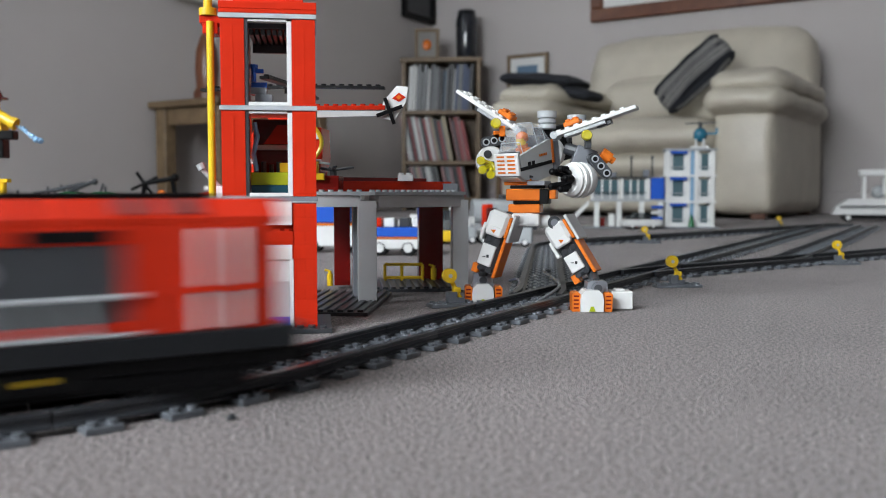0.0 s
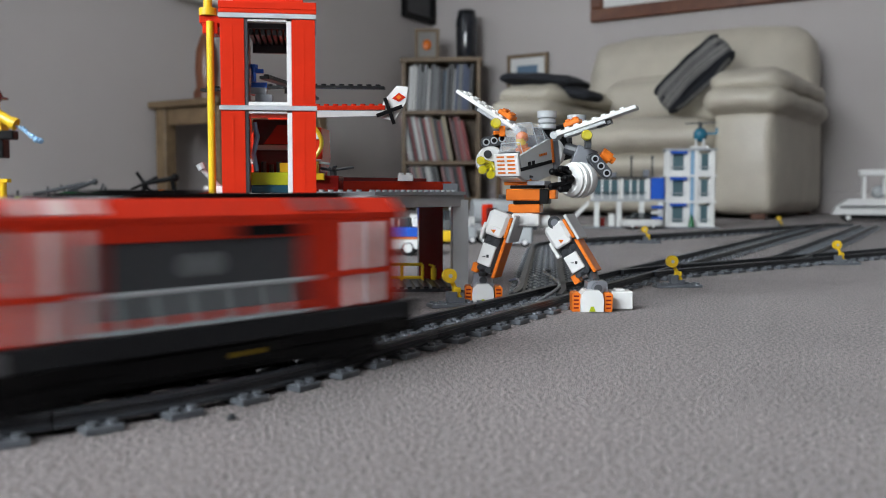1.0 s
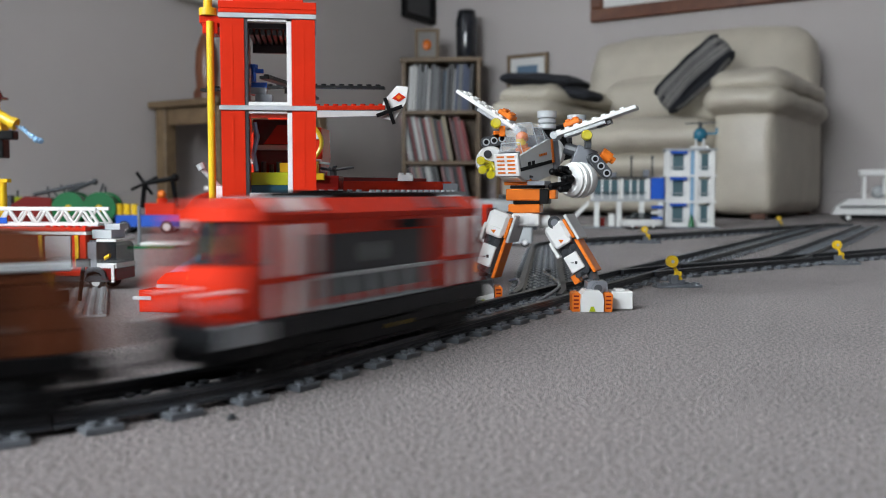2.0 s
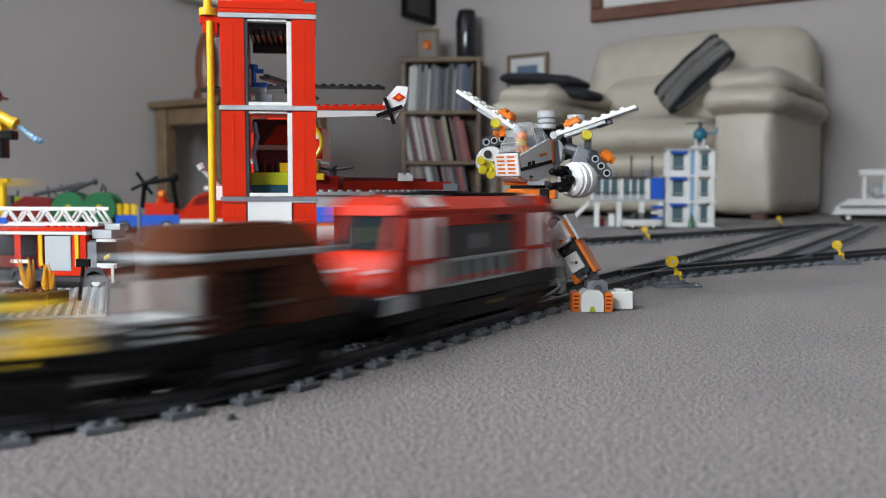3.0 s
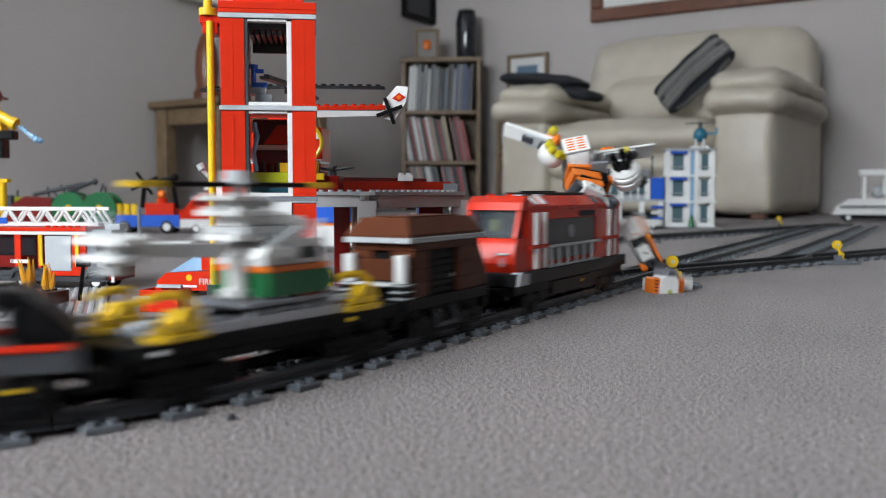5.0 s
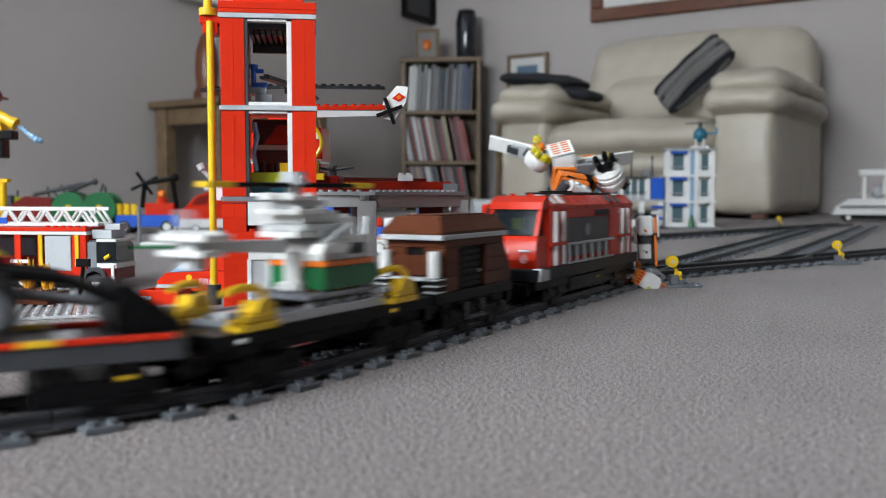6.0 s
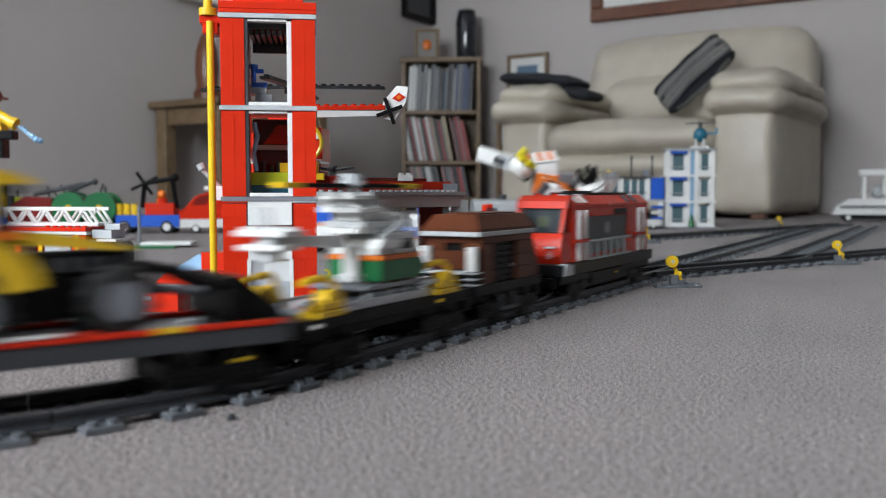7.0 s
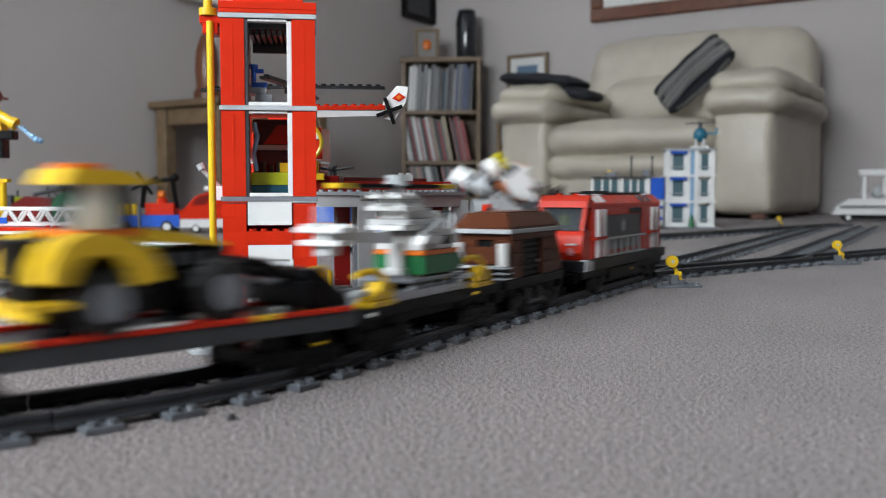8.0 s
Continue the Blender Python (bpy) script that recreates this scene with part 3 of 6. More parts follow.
def toy_helicopter():
    root = thing("toy_helicopter", "white and green toy helicopter with black yellow-tipped rotor", "toy helicopter")
    Build().box(-34, 36, -20, 20, 42, 44.6, 0.4).studs((-30, 32), (-12, -4, 4, 12), 44.6).part("skid_plate", MID_GREY, root)
    Build().prism([(-18, 46), (26, 46), (34, 51), (30, 57.8), (-18, 57.8)], -18.5, 18.5).part("belly", GREEN, root, "green lower hull")
    Build().box(-19, 28, -19, 19, 58, 61.2, 0.4).part("hull_band", ORANGE, root)
    Build().prism([(-19, 61.4), (26, 61.4), (22, 74), (-12, 74), (-19, 70)], -17, 17).part("hull", WHITE, root)
    # clear bubble nose
    Build().ball((26, 0, 68), 17, 3, (0.95, 0.95, 1.0)).part("canopy", CLEAR, root, "clear bubble nose")
    Build().box(18, 32, -10, 10, 56, 61, 0.5).cyl(24, 0, 61.4, 4, 10, n=12).part("cockpit", TEAL, root)
    Build().rod((20, -17, 62), (26, -15, 84), 1.2, 6).rod((20, 17, 62), (26, 15, 84), 1.2, 6).part("canopy_bar", LIGHT_GREY, root)
    Build().box(-24, -19.4, -5, 5, 44.8, 66, 0.8).box(-27, -19.4, -7, 7, 44.8, 50, 0.6).part("end_strut", WHITE, root)
    for s in (-1, 1):
        y = 17.2 * s
        a, b = min(y, y + 2.2 * s), max(y, y + 2.2 * s)
        Build().box(-9, 3, a, b, 62, 72, 0.3).part("door_panel", LIT_GREY, root)
        Build().box(6, 18, a, b, 64, 70, 0.3).part("side_window", SMOKE, root)
        Build().prism([(-30, 66), (-8, 66), (-2, 70), (-26, 71)], min(y, y + 8 * s), max(y, y + 8 * s)).part("side_fin", WHITE, root)
        Build().rod((-14, y, 72), (2, y + 3 * s, 80), 1.6, 8).part("grab_bar", LIGHT_GREY, root)
        Build().lathe([(2, 0), (4, 2), (4, 16), (3, 18)], -18, 11 * s, 77, 12, axis="x").part("exhaust", LIGHT_GREY, root)
    for x0, x1, d, z0, z1, mt in ((-34, 14, 13, 74.2, 77.4, WHITE), (-30, 6, 15, 77.6, 81, LIT_GREY), (-26, 10, 10, 81.2, 86, WHITE), (-34, -8, 14, 86.2, 89.2, WHITE), (-30, -2, 8, 89.4, 93.6, LIT_GREY), (-36, -12, 11, 93.8, 96, WHITE), (4, 20, 11, 77.6, 84, WHITE)):
        b = Build().box(x0, x1, -d, d, z0, z1, 0.3)
        if mt is WHITE:
            b.studs((x0 + 4, x1 - 4), (-d + 4, d - 4), z1)
        b.part("engine_block", mt, root)
    Build().cyl(-20, 0, 96, 4, 6, n=14).cyl(-20, 0, 104.6, 6.6, 4, n=16).cyl(-20, 0, 102, 8, 2.6, n=16).part("mast", LIGHT_GREY, root)
    Build().prism([(-88, 70), (-32, 66), (-32, 73), (-88, 75)], -4.2, 4.2).part("tail_boom", LIT_GREY, root)
    Build().box(-103, -85, -16, 16, 75.2, 78.4, 0.4).studs((-98, -90), (-12, -4, 4, 12), 78.4).part("tail_plane", WHITE, root)
    Build().box(-103, -87, -14, 14, 68, 71, 0.4).part("tail_plane", WHITE, root)
    Build().prism([(-103, 78.6), (-91, 78.6), (-95, 90), (-103, 90)], -2.5, 2.5).part("tail_fin", CLEAR, root)
    Build().box(-99, -89, -5, 5, 62, 75, 0.5).part("tail_block", LIT_GREY, root)
    r = Build()
    for a in (-4, 176):
        r.box(6, 46, -4, 4, -1.3, 1.3, 0.3, pose(-20, 0, 101.6, 0, 0, a))
    rotor = r.part("rotor", BLACK, root)
    for a in (-4, 176):
        Build().box(46, 63, -4.2, 4.2, -1.5, 1.5, 0.3, pose(-20, 0, 101.6, 0, 0, a)).part("blade_tip", YELLOW, rotor)
    for y in (-15, 15):
        Build().rod((-28, y, 38.4), (30, y, 38.4), 2.2, 8).rod((-14, y, 38.4), (-14, y * 0.8, 43), 1.8, 6).rod((16, y, 38.4), (16, y * 0.8, 43), 1.8, 6).part("skid", LIGHT_GREY, root)
    return root


def low_wagon():
    root = thing("toy_low_wagon", "long dark grey toy low-loader wagon with red edging", "toy wagon")
    Build().box(-116, 116, -26, 26, 27, 36, 0.5).part("deck", DARK_GREY, root)
    for y0, y1 in ((-27, -24.5), (24.5, 27)):
        for x0, x1 in ((-114, -70), (-54, 52), (66, 112)):
            Build().box(x0, x1, y0, y1, 36, 38.6, 0.3).part("edge_strip", RED, root)
        for x in (-62, 59):
            Build().box(x - 7.6, x + 6.6, y0, y1, 36.1, 38.8, 0.3).part("marker_tile", YELLOW, root)
        Build().box(-18, 14, y0 - 0.4, y1 + 0.4, 38.8, 40.2, 0.3).part("white_tile", WHITE, root)
        Build().box(-30, 26, y0 + 0.3, y1 - 0.3, 38.7, 40, 0.3).part("raised_tile", RED, root)
    bogie(root, -84)
    bogie(root, 80)
    for y in (-24.8, 24.2):
        Build().box(89, 95, y, y + 0.6, 20, 21.6, 0.1).part("bogie_label", YELLOW, root)
    buffer_beam(root, -119, -1)
    buffer_beam(root, 119, 1)
    return root


def toy_tractor():
    """A yellow wheel loader with a low black fork frame ahead on thin arms."""
    root = thing("toy_wheel_loader", "yellow toy wheel loader with black tyres and fork frame", "toy loader")
    for x in (-40, 19):
        for y in (-20, 20):
            w = Build().lathe([(10.5, -7.5), (13.6, -6.5), (15, -3), (15, 3), (13.6, 6.5), (10.5, 7.5)], x, y, 51.6, 28, axis="y").part("tyre", RUBBER, root)
            for i in range(14):
                a = 2 * math.pi * i / 14
                m = Matrix.Translation((x, y, 51.6)) @ Matrix.Rotation(a, 4, "Y")
                Build().box(-1.2, 1.2, -6.4, 6.4, 14.6, 15.5, 0.2, m).part("tread", RUBBER, w)
            Build().lathe([(8.4, -8), (8.4, -6.6), (5, -5.4), (3, -7.8), (1.4, -7.8), (1.4, 7.8), (3, 7.8), (5, 5.4), (8.4, 6.6), (8.4, 8)], x, y, 51.6, 20, axis="y").part("rim", MID_GREY, w)
    Build().box(-70, 34, -11, 11, 44, 62, 0.8).part("chassis", BLACK, root)
    # broad arched rear mudguards
    for y0, y1 in ((-29, -11.5), (11.5, 29)):
        outer = [(-68, 61), (-67, 69), (-63, 76), (-55, 80), (-46, 81), (-32, 79.5), (-22, 74), (-16, 66), (-15, 60)]
        inner = [(-30, 58), (-31, 64), (-36, 70), (-44, 72.5), (-50, 71), (-55, 66), (-58, 60)]
        Build().prism(outer + inner, y0, y1).part("mudguard", YELLOW, root)
    Build().box(-72, -18, -11.2, 11.2, 62.2, 78, 0.8).part("rear_body", BLACK, root)
    Build().prism([(-16, 76), (28, 72), (26, 74), (6, 79), (-16, 82)], -13, 13).part("bonnet", YELLOW, root)
    Build().box(-14, 30, -11, 11, 62.2, 72, 0.6).part("engine_block", BLACK, root)
    for i in range(4):
        Build().box(-8 + 8 * i, -4 + 8 * i, -11.8, -11.1, 64, 70, 0.2).part("engine_vent", DARK_GREY, root)
    Build().box(-74, -56, -27, -9, 50, 53, 0.4).box(-74, -70, -27, 27, 46, 53, 0.4).part("step_plate", YELLOW, root)
    Build().prism([(-48, 82), (-31, 82), (-29, 101), (-44, 101)], -13.5, -12.4).part("side_glass", WHITE, root, "pale door pane")
    Build().prism([(-48, 82), (-18, 82), (-20, 101), (-45, 101)], -12, 12).part("cab_glass", SMOKE, root)
    Build().box(-50, -17, -13, 13, 78.2, 82, 0.5).part("cab_base", ORANGE, root)
    for x0, x1 in ((-30, -29), (-18, -21)):
        for y in (-13, 13):
            Build().rod((x0, y, 82), (x1, y, 101), 1.4, 8).part("cab_post", BLACK, root)
    Build().prism([(-54, 101.2), (-13, 101.2), (-14, 103.4), (-24, 107), (-50, 108)], -16, 16).part("cab_roof", YELLOW, root)
    Build().box(-48, -32, -9, 9, 107.6, 110.4, 0.5).part("roof_beacon", ORANGE, root)
    for y in (-15, 15):
        Build().box(-14, -11, y - 2, y + 2, 97, 101, 0.4).part("work_lamp", BLACK, root)
    # arms and the sloping fork frame
    for y in (-14, 14):
        Build().tube([(24, y, 66), (50, y, 62), (70, y, 52), (80, y, 46)], 2.6, 8).part("lift_arm", BLACK, root)
    Build().rod((30, 0, 56), (66, 0, 50), 2.2, 8).part("ram", MID_GREY, root)
    for y in (-19, -6, 6, 19):
        Build().prism([(70, 38), (98, 38), (97, 42), (88, 50), (76, 59), (70, 58)], y - 4, y + 4).part("fork_plate", BLACK, root)
    Build().box(68, 72, -24, 24, 40, 52, 0.8).part("fork_back", BLACK, root)
    Build().box(46, 54, -24, -19, 37.4, 41, 0.4).part("hose_coupling", LIGHT_GREY, root)
    return root


LOCO = locomotive()
HUT = hut_wagon()
FLAT = copter_wagon()
COPTER = toy_helicopter()
LOW = low_wagon()
LOADER = toy_tractor()
# ---- toy fire station ----
def brick_mesh(w, d, name="brick", mat=RED, h=9.58):
    return Build().box(-w / 2 + 0.02, w / 2 - 0.02, -d / 2, d / 2, 0, h, 0.1).mesh(name, mat)


def fire_tower():
    """Eight studs wide, three storeys; x to the right, y back."""
    root = thing("toy_fire_tower", "red brick-built toy fire station tower with white windows", "toy building", turned(-151.5, 622, 8.0))
    Build().box(-10, 74, -10, 66, 0.2, 3.4, 0.3).studs(range(-4, 72, 8), (-6, 0), 3.4, n=8).part("baseplate", DARK_GREY, root)
    two, four = brick_mesh(16, 16), brick_mesh(32, 16)
    tall = Build().box(-8, 8, -8, 8, 0, 58.8, 0.1).box(-0.7, 0.7, -8.25, -8, 4, 54, 0.1).mesh("tall_brick", RED)
    small = brick_mesh(8, 16)

    def lay(me, x, y, z, m=None):
        ob = new("brick", me)
        ob.parent = root
        ob.matrix_basis = pose(mm(x), mm(y), mm(z))
        return ob
    z = 3.5
    for i in range(9):
        last = i == 8
        if i % 2:
            lay(two, 8, 8, z), lay(two, 56, 8, z)
        else:
            for x in (4, 12, 52, 60):
                lay(small, x, 8, z)
        for y in (24, 40, 56):
            lay(two, 8, y, z), lay(two, 56, y, z)
        if i in (6, 5):
            lay(four, 32, 8, z)
        if i >= 5:
            lay(four, 32, 56, z)
        z += 9.6
    Build().box(16.1, 47.9, 1, 5, 4, 70, 0.2).part("inner_wall", WHITE, root)
    # white panel over the red lintel, with studs below it
    Build().box(17, 47, -0.4, 3, 75, 91.5, 0.2).box(17, 47, -0.5, 3, 51, 61.2, 0.2).part("white_panel", WHITE, root)
    Build().studs((20, 28, 36, 44), (2, 8), 70.7).box(16.2, 47.8, -0.6, 12, 61.4, 70.7, 0.2).part("lintel", RED, root)
    # door
    door = Build().box(16.2, 19, -0.6, 3, 3.6, 51, 0.2).box(45, 47.8, -0.6, 3, 3.6, 51, 0.2).part("door_frame", WHITE, root)
    Build().box(19, 45, -0.2, 1, 3.6, 50, 0.1).part("door_leaf", CLEAR, root, "clear door leaf with a blue foot strip")
    Build().box(30, 45, -0.9, -0.3, 5, 11, 0.1).part("door_strip", BLUE, root)
    Build().box(29, 45, -0.9, -0.3, 11.2, 36, 0.1).part("door_sheet", LIGHT_GREY, root)
    for k in range(3):
        z0 = 91.5 + k * 62.4
        Build().box(-1, 65, -1, 65, z0, z0 + 3.2, 0.2).studs((20, 28, 36, 44), (4,), z0 + 3.2).part("floor_plate", LIGHT_GREY if k else MID_GREY, root)
        if k == 2:
            break
        z1 = z0 + 3.4
        for x in (8, 56):
            for y in (8, 56):
                lay(tall, x, y, z1)
            if k == 0 or x == 8:
                Build().box(x - 7.9, x + 7.9, 16.2, 47.8, z1, z1 + 57, 0.2).part("side_wall", RED, root)
        # left jamb in dark grey: the shade of the deep reveal put into its colour
        Build().box(16.1, 18.4, 0.5, 12, z1, z1 + 58.6, 0.2).part("inner_jamb", DARK_GREY, root)
        fr = Build().box(44.6, 47.9, 0.5, 7.5, z1, z1 + 57.5, 0.2).box(18.4, 44.6, 0.5, 7.5, z1, z1 + 2.4, 0.2).box(18.4, 44.6, 0.5, 7.5, z1 + 57, z1 + 58.6, 0.2)
        window = fr.part("window", WHITE, root, "white window frame")
        if k == 0:
            Build().box(18, 47, 22, 54, z1, z1 + 8, 0.3).part("locker_base", TEAL, root)
            Build().box(18, 47, 22, 54, z1 + 8, z1 + 17, 0.3).part("locker", LIME, root)
            Build().box(18, 47, 52, 60, z1 + 17, z1 + 57, 0.3).part("back_wall", DARK_RED, root)
            b = Build()
            for i in range(5):
                b.cyl(21 + 5.4 * i, 34, z1 + 17, 1.8, 6 + 2 * (i % 2), n=8)
            b.part("tools", DARK_GREY, root)
            Build().box(18, 47, 44, 51, z1 + 34, z1 + 37.6, 0.3).part("shelf", WHITE, root)
            Build().prism([(26, z1 + 38), (46, z1 + 38), (46, z1 + 52), (36, z1 + 52)], 40, 50).part("red_screen", RED, root)
            Build().tube([(22, 20, z1 + 18), (20, 20, z1 + 30), (23, 18, z1 + 42), (21, 18, z1 + 52)], 1.7, 8).part("clear_hose", CLEAR_BLUE, root)
            Build().box(38, 45, 26, 32, z1 + 17.2, z1 + 24, 0.4).part("yellow_case", YELLOW, root)
        else:
            b = Build().box(19, 30, 20, 26, z1 + 14, z1 + 18, 0.3).cyl(21, 18, z1 + 18, 1.8, 9, n=10).box(20, 28, 16.5, 19.5, z1 + 24, z1 + 27, 0.5).cyl(21, 18, z1 + 27, 3, 3, n=12)
            b.part("tap", BLUE, root)
            Build().box(19, 30, 14, 26, z1 + 9, z1 + 13.8, 0.3).box(22, 34, 14, 26, z1 + 0.2, z1 + 9, 0.3).part("sink", MID_GREY, root)
            plate = Build().box(18, 47, 12, 60, z1 + 54, z1 + 58.4, 0.3).part("ceiling_plate", DARK_GREY, root, "dark ribbed ceiling plate")
            for i in range(7):
                Build().box(18.5 + 4 * i, 21.2 + 4 * i, 14, 56, z1 + 50, z1 + 53.9, 0.3).part("rib", DARK_GREY, plate)
            Build().box(18, 47, 56.2, 60, z1 + 44, z1 + 53.9, 0.3).part("back_strip", DARK_GREY, root)
    Build().box(-1, 65, -1, 65, 219.7, 222.4, 0.2).part("roof_plate", RED, root)
    Build().box(-1, 65, -1, 65, 222.6, 227.6, 0.3).box(8, 56, 8, 56, 227.6, 231, 0.3).part("roof_tile", RED, root)
    # bracket and pole
    Build().box(-14, 0, 4, 20, 213, 218, 0.3).box(-12, -2, 4, 20, 206, 213, 0.3).part("pole_bracket", RED, root)
    Build().cyl(-8.5, 7, 218.2, 6, 5, n=14).cyl(-8.5, 7, 223, 3, 8, n=12).part("pole_cap", YELLOW, root)
    b = Build().cyl(-7.0, 4, 34, 2.5, 180, n=14)
    b.part("pole", YELLOW, root, "yellow fire pole")
    Build().cyl(-7.0, 4, 20, 5, 14, n=14).part("pole_foot", DARK_GREY, root)
    b = Build().rod((-4, 30, 100), (-16, 26, 114), 2, 8).rod((-16, 26, 114), (-18, 26, 118), 3, 8)
    b.part("side_nozzle", LIGHT_GREY, root)
    Build().box(-8, -1, 20, 36, 92, 102, 0.4).part("side_block", WHITE, root)
    return root


fire_tower()


def garage():
    root = thing("toy_garage", "grey toy fire station garage on dark ribbed plates", "toy building")
    A, B, C, D = Vector((-66, 783)), Vector((16, 878)), Vector((-14, 978)), Vector((-103, 920))

    def post(p, r, w, d, mat, name, h=87):
        Build().box(-w / 2, w / 2, -d / 2, d / 2, 3.4, 3.4 + h, 0.3, pose(p.x, p.y, 0, 0, 0, r)).part(name, mat, root)
    post(A, 8, 16, 16, LIT_GREY, "front_pillar")
    post(A + Vector((-10, 36)), 8, 12, 20, MID_GREY, "inner_pillar")
    post(B, 8, 15, 16, LIT_GREY, "front_pillar")
    post(C, 8, 26, 16, DARK_RED, "back_pillar")
    post(D, 8, 16, 16, DARK_RED, "back_pillar")

    def beam(p, q, w, z0, z1, mat, name):
        d = q - p
        m = pose(p.x, p.y, 0, 0, 0, math.degrees(math.atan2(d.y, d.x)))
        Build().box(0, d.length, -w / 2, w / 2, z0, z1, 0.3, m).part(name, mat, root)
    beam(Vector((-134, 778)), A + Vector((-6, 2)), 14, 85, 95, LIT_GREY, "beam")
    beam(A + Vector((6, 4)), B, 12, 84, 95, LIT_GREY, "beam")
    # roof slab with studs along its edge and a red parapet
    slab = [(-158, 768), (-58, 777), (22, 872), (8, 1010), (-130, 960), (-180, 820)]
    b = Build()
    n = len(slab)
    b.put([(x, y, 95.2) for x, y in slab] + [(x, y, 98.2) for x, y in slab], [list(range(n)), list(range(n, 2 * n))] + [[i, (i + 1) % n, n + (i + 1) % n, n + i] for i in range(n)])
    for p, q in zip(slab[:2], slab[1:3]):
        p, q = Vector(p), Vector(q)
        for i in range(int((q - p).length / 8)):
            s = p + (q - p).normalized() * (4 + 8 * i) + Vector((-6, 4))
            b.cyl(s.x, s.y, 98.2, 2.4, 1.7, n=8)
    b.part("roof", LIGHT_GREY, root)
    beam(Vector((-120, 800)), Vector((6, 880)), 8, 98.4, 107.8, RED, "parapet")
    beam(Vector((-128, 820)), Vector((-20, 950)), 8, 98.4, 112, DARK_RED, "parapet")
    Build().box(-42, -28, 842, 856, 108.2, 114, 0.3).studs((-39, -32), (845, 853), 114).part("white_block", WHITE, root)
    Build().box(0, 14, 870, 890, 98.4, 106, 0.3).part("grey_block", MID_GREY, root)
    # ribbed base plates
    for x, y, r, w, d in ((-103, 785, -4, 98, 150), (-34, 935, 6, 96, 110)):
        base = Build().box(-w / 2, w / 2, -d / 2, d / 2, 0.2, 3.2, 0.3, pose(x, y, 0, 0, 0, r)).part("base_plate", DARK_GREY, root)
        for i in range(int(w / 8)):
            Build().box(-w / 2 + 8 * i + 1.6, -w / 2 + 8 * i + 6.4, -d / 2 + 1, d / 2 - 1, 3.2, 5.2, 0.5, pose(x, y, 0, 0, 0, r)).part("rib", RAIL, base)
    # yellow barrier and extinguishers
    b = Build()
    y = 960
    for z in (7, 21):
        b.rod((-62, y, z), (-22, y, z), 1.7, 8)
    for x in (-62, -44, -22):
        b.rod((x, y, 3.4), (x, y, 21), 1.7, 8)
    tagged(b.part("barrier", YELLOW), "yellow toy barrier rail on the garage plates", "toy barrier")
    for x, yy in ((-128, 880), (-112, 892), (-10, 955)):
        e = Build().cyl(x, yy, 5.2, 3, 12, n=12).cyl(x, yy, 17.2, 1.8, 3, n=10).rod((x, yy, 20), (x - 5, yy, 21), 1.2, 6)
        tagged(e.part("fire_extinguisher", YELLOW), "yellow toy fire extinguisher standing in the garage", "toy extinguisher", "extinguishers")


garage()


def roof_helicopter():
    root = thing("toy_rescue_helicopter", "red and white toy helicopter on the station roof", "toy helicopter", turned(-140, 800, -3))
    Build().prism([(-30, 101), (4, 101), (34, 112), (38, 128), (37, 153), (-20, 156), (-30, 128)], -20, 20).part("fuselage", RED, root)
    Build().box(-28, 37, -20.6, 20.6, 122, 126, 0.4).part("fuselage_band", WHITE, root)
    Build().box(-20, 24, -21, 21, 98.4, 108, 0.5).part("undercarriage", DARK_RED, root)
    Build().prism([(22, 166), (30, 163), (92, 164), (94, 168), (22, 169)], -4, 4).part("tail_lower", WHITE, root)
    Build().box(10, 90, -4, 4, 169.2, 173, 0.3).studs(range(30, 90, 8), (0,), 173, n=8).part("tail_boom", RED, root)
    Build().box(-12, 22, -7, 7, 152, 169, 0.5).part("tail_root", RED, root)
    Build().prism([(86, 162), (98, 160), (108, 176), (110, 189), (100, 190), (88, 176)], -2.5, 2.5).part("tail_fin", WHITE, root)
    Build().prism([(96, 179), (102, 184), (108, 180), (102, 176)], -3, -2.6).part("fin_emblem", RED, root)
    Build().prism([(99.5, 180), (102, 182), (104.5, 180), (102, 178)], -3.3, -3.0).part("fin_flame", ORANGE, root)
    t = Build()
    for a in (20, 110, 200, 290):
        t.box(0, 12, -1.6, 1.6, -0.8, 0.8, 0.3, pose(94, -5, 168, 90, 0, 0) @ pose(0, 0, 0, 0, 0, a))
    t.cyl(94, -6, 168, 2.6, 4, "y", 10)
    t.part("tail_rotor", BLACK, root)
    Build().cyl(8, 0, 156, 4, 31, n=12).part("mast", DARK_GREY, root)
    r = Build().cyl(8, 0, 184, 7, 4, n=14)
    for a in (-3, 87, 177, 267):
        r.box(6, 82, -4, 4, -1.2, 1.2, 0.3, pose(8, 0, 190, 0, 1.5, a))
        for i in range(9):
            r.cyl(12 + 8 * i, 0, 1.2, 2.4, 1.6, n=8, m=pose(8, 0, 190, 0, 1.5, a))
    r.part("rotor", BLACK, root)
    c = [(29 + 9 * math.sin(i / 8 * math.pi), -24, 156 - 32 * i / 8) for i in range(9)]
    Build().tube(c, 1.8).cyl(31, -24, 114, 4.6, 10, n=12).box(14, 40, -26, -20, 108.2, 113.8, 0.3).part("hose", YELLOW, root, "yellow curved hose")
    Build().box(24, 36, -21.6, -20.8, 143, 149, 0.2).part("side_sign", WHITE, root)
    p = Build().cyl(46, -14, 112, 3, 5, n=10)
    for a in (15, 105, 195, 285):
        p.box(2, 18, -2, 2, 0, 1.6, 0.3, pose(46, -14, 116, 12, -8, a))
    p.part("small_rotor", DARK_GREY, root)
    Build().box(30, 52, -20, 4, 98.6, 112, 0.6).part("rotor_block", DARK_RED, root)


roof_helicopter()
# ---- toy robot walker astride the track ----
K = 0.484


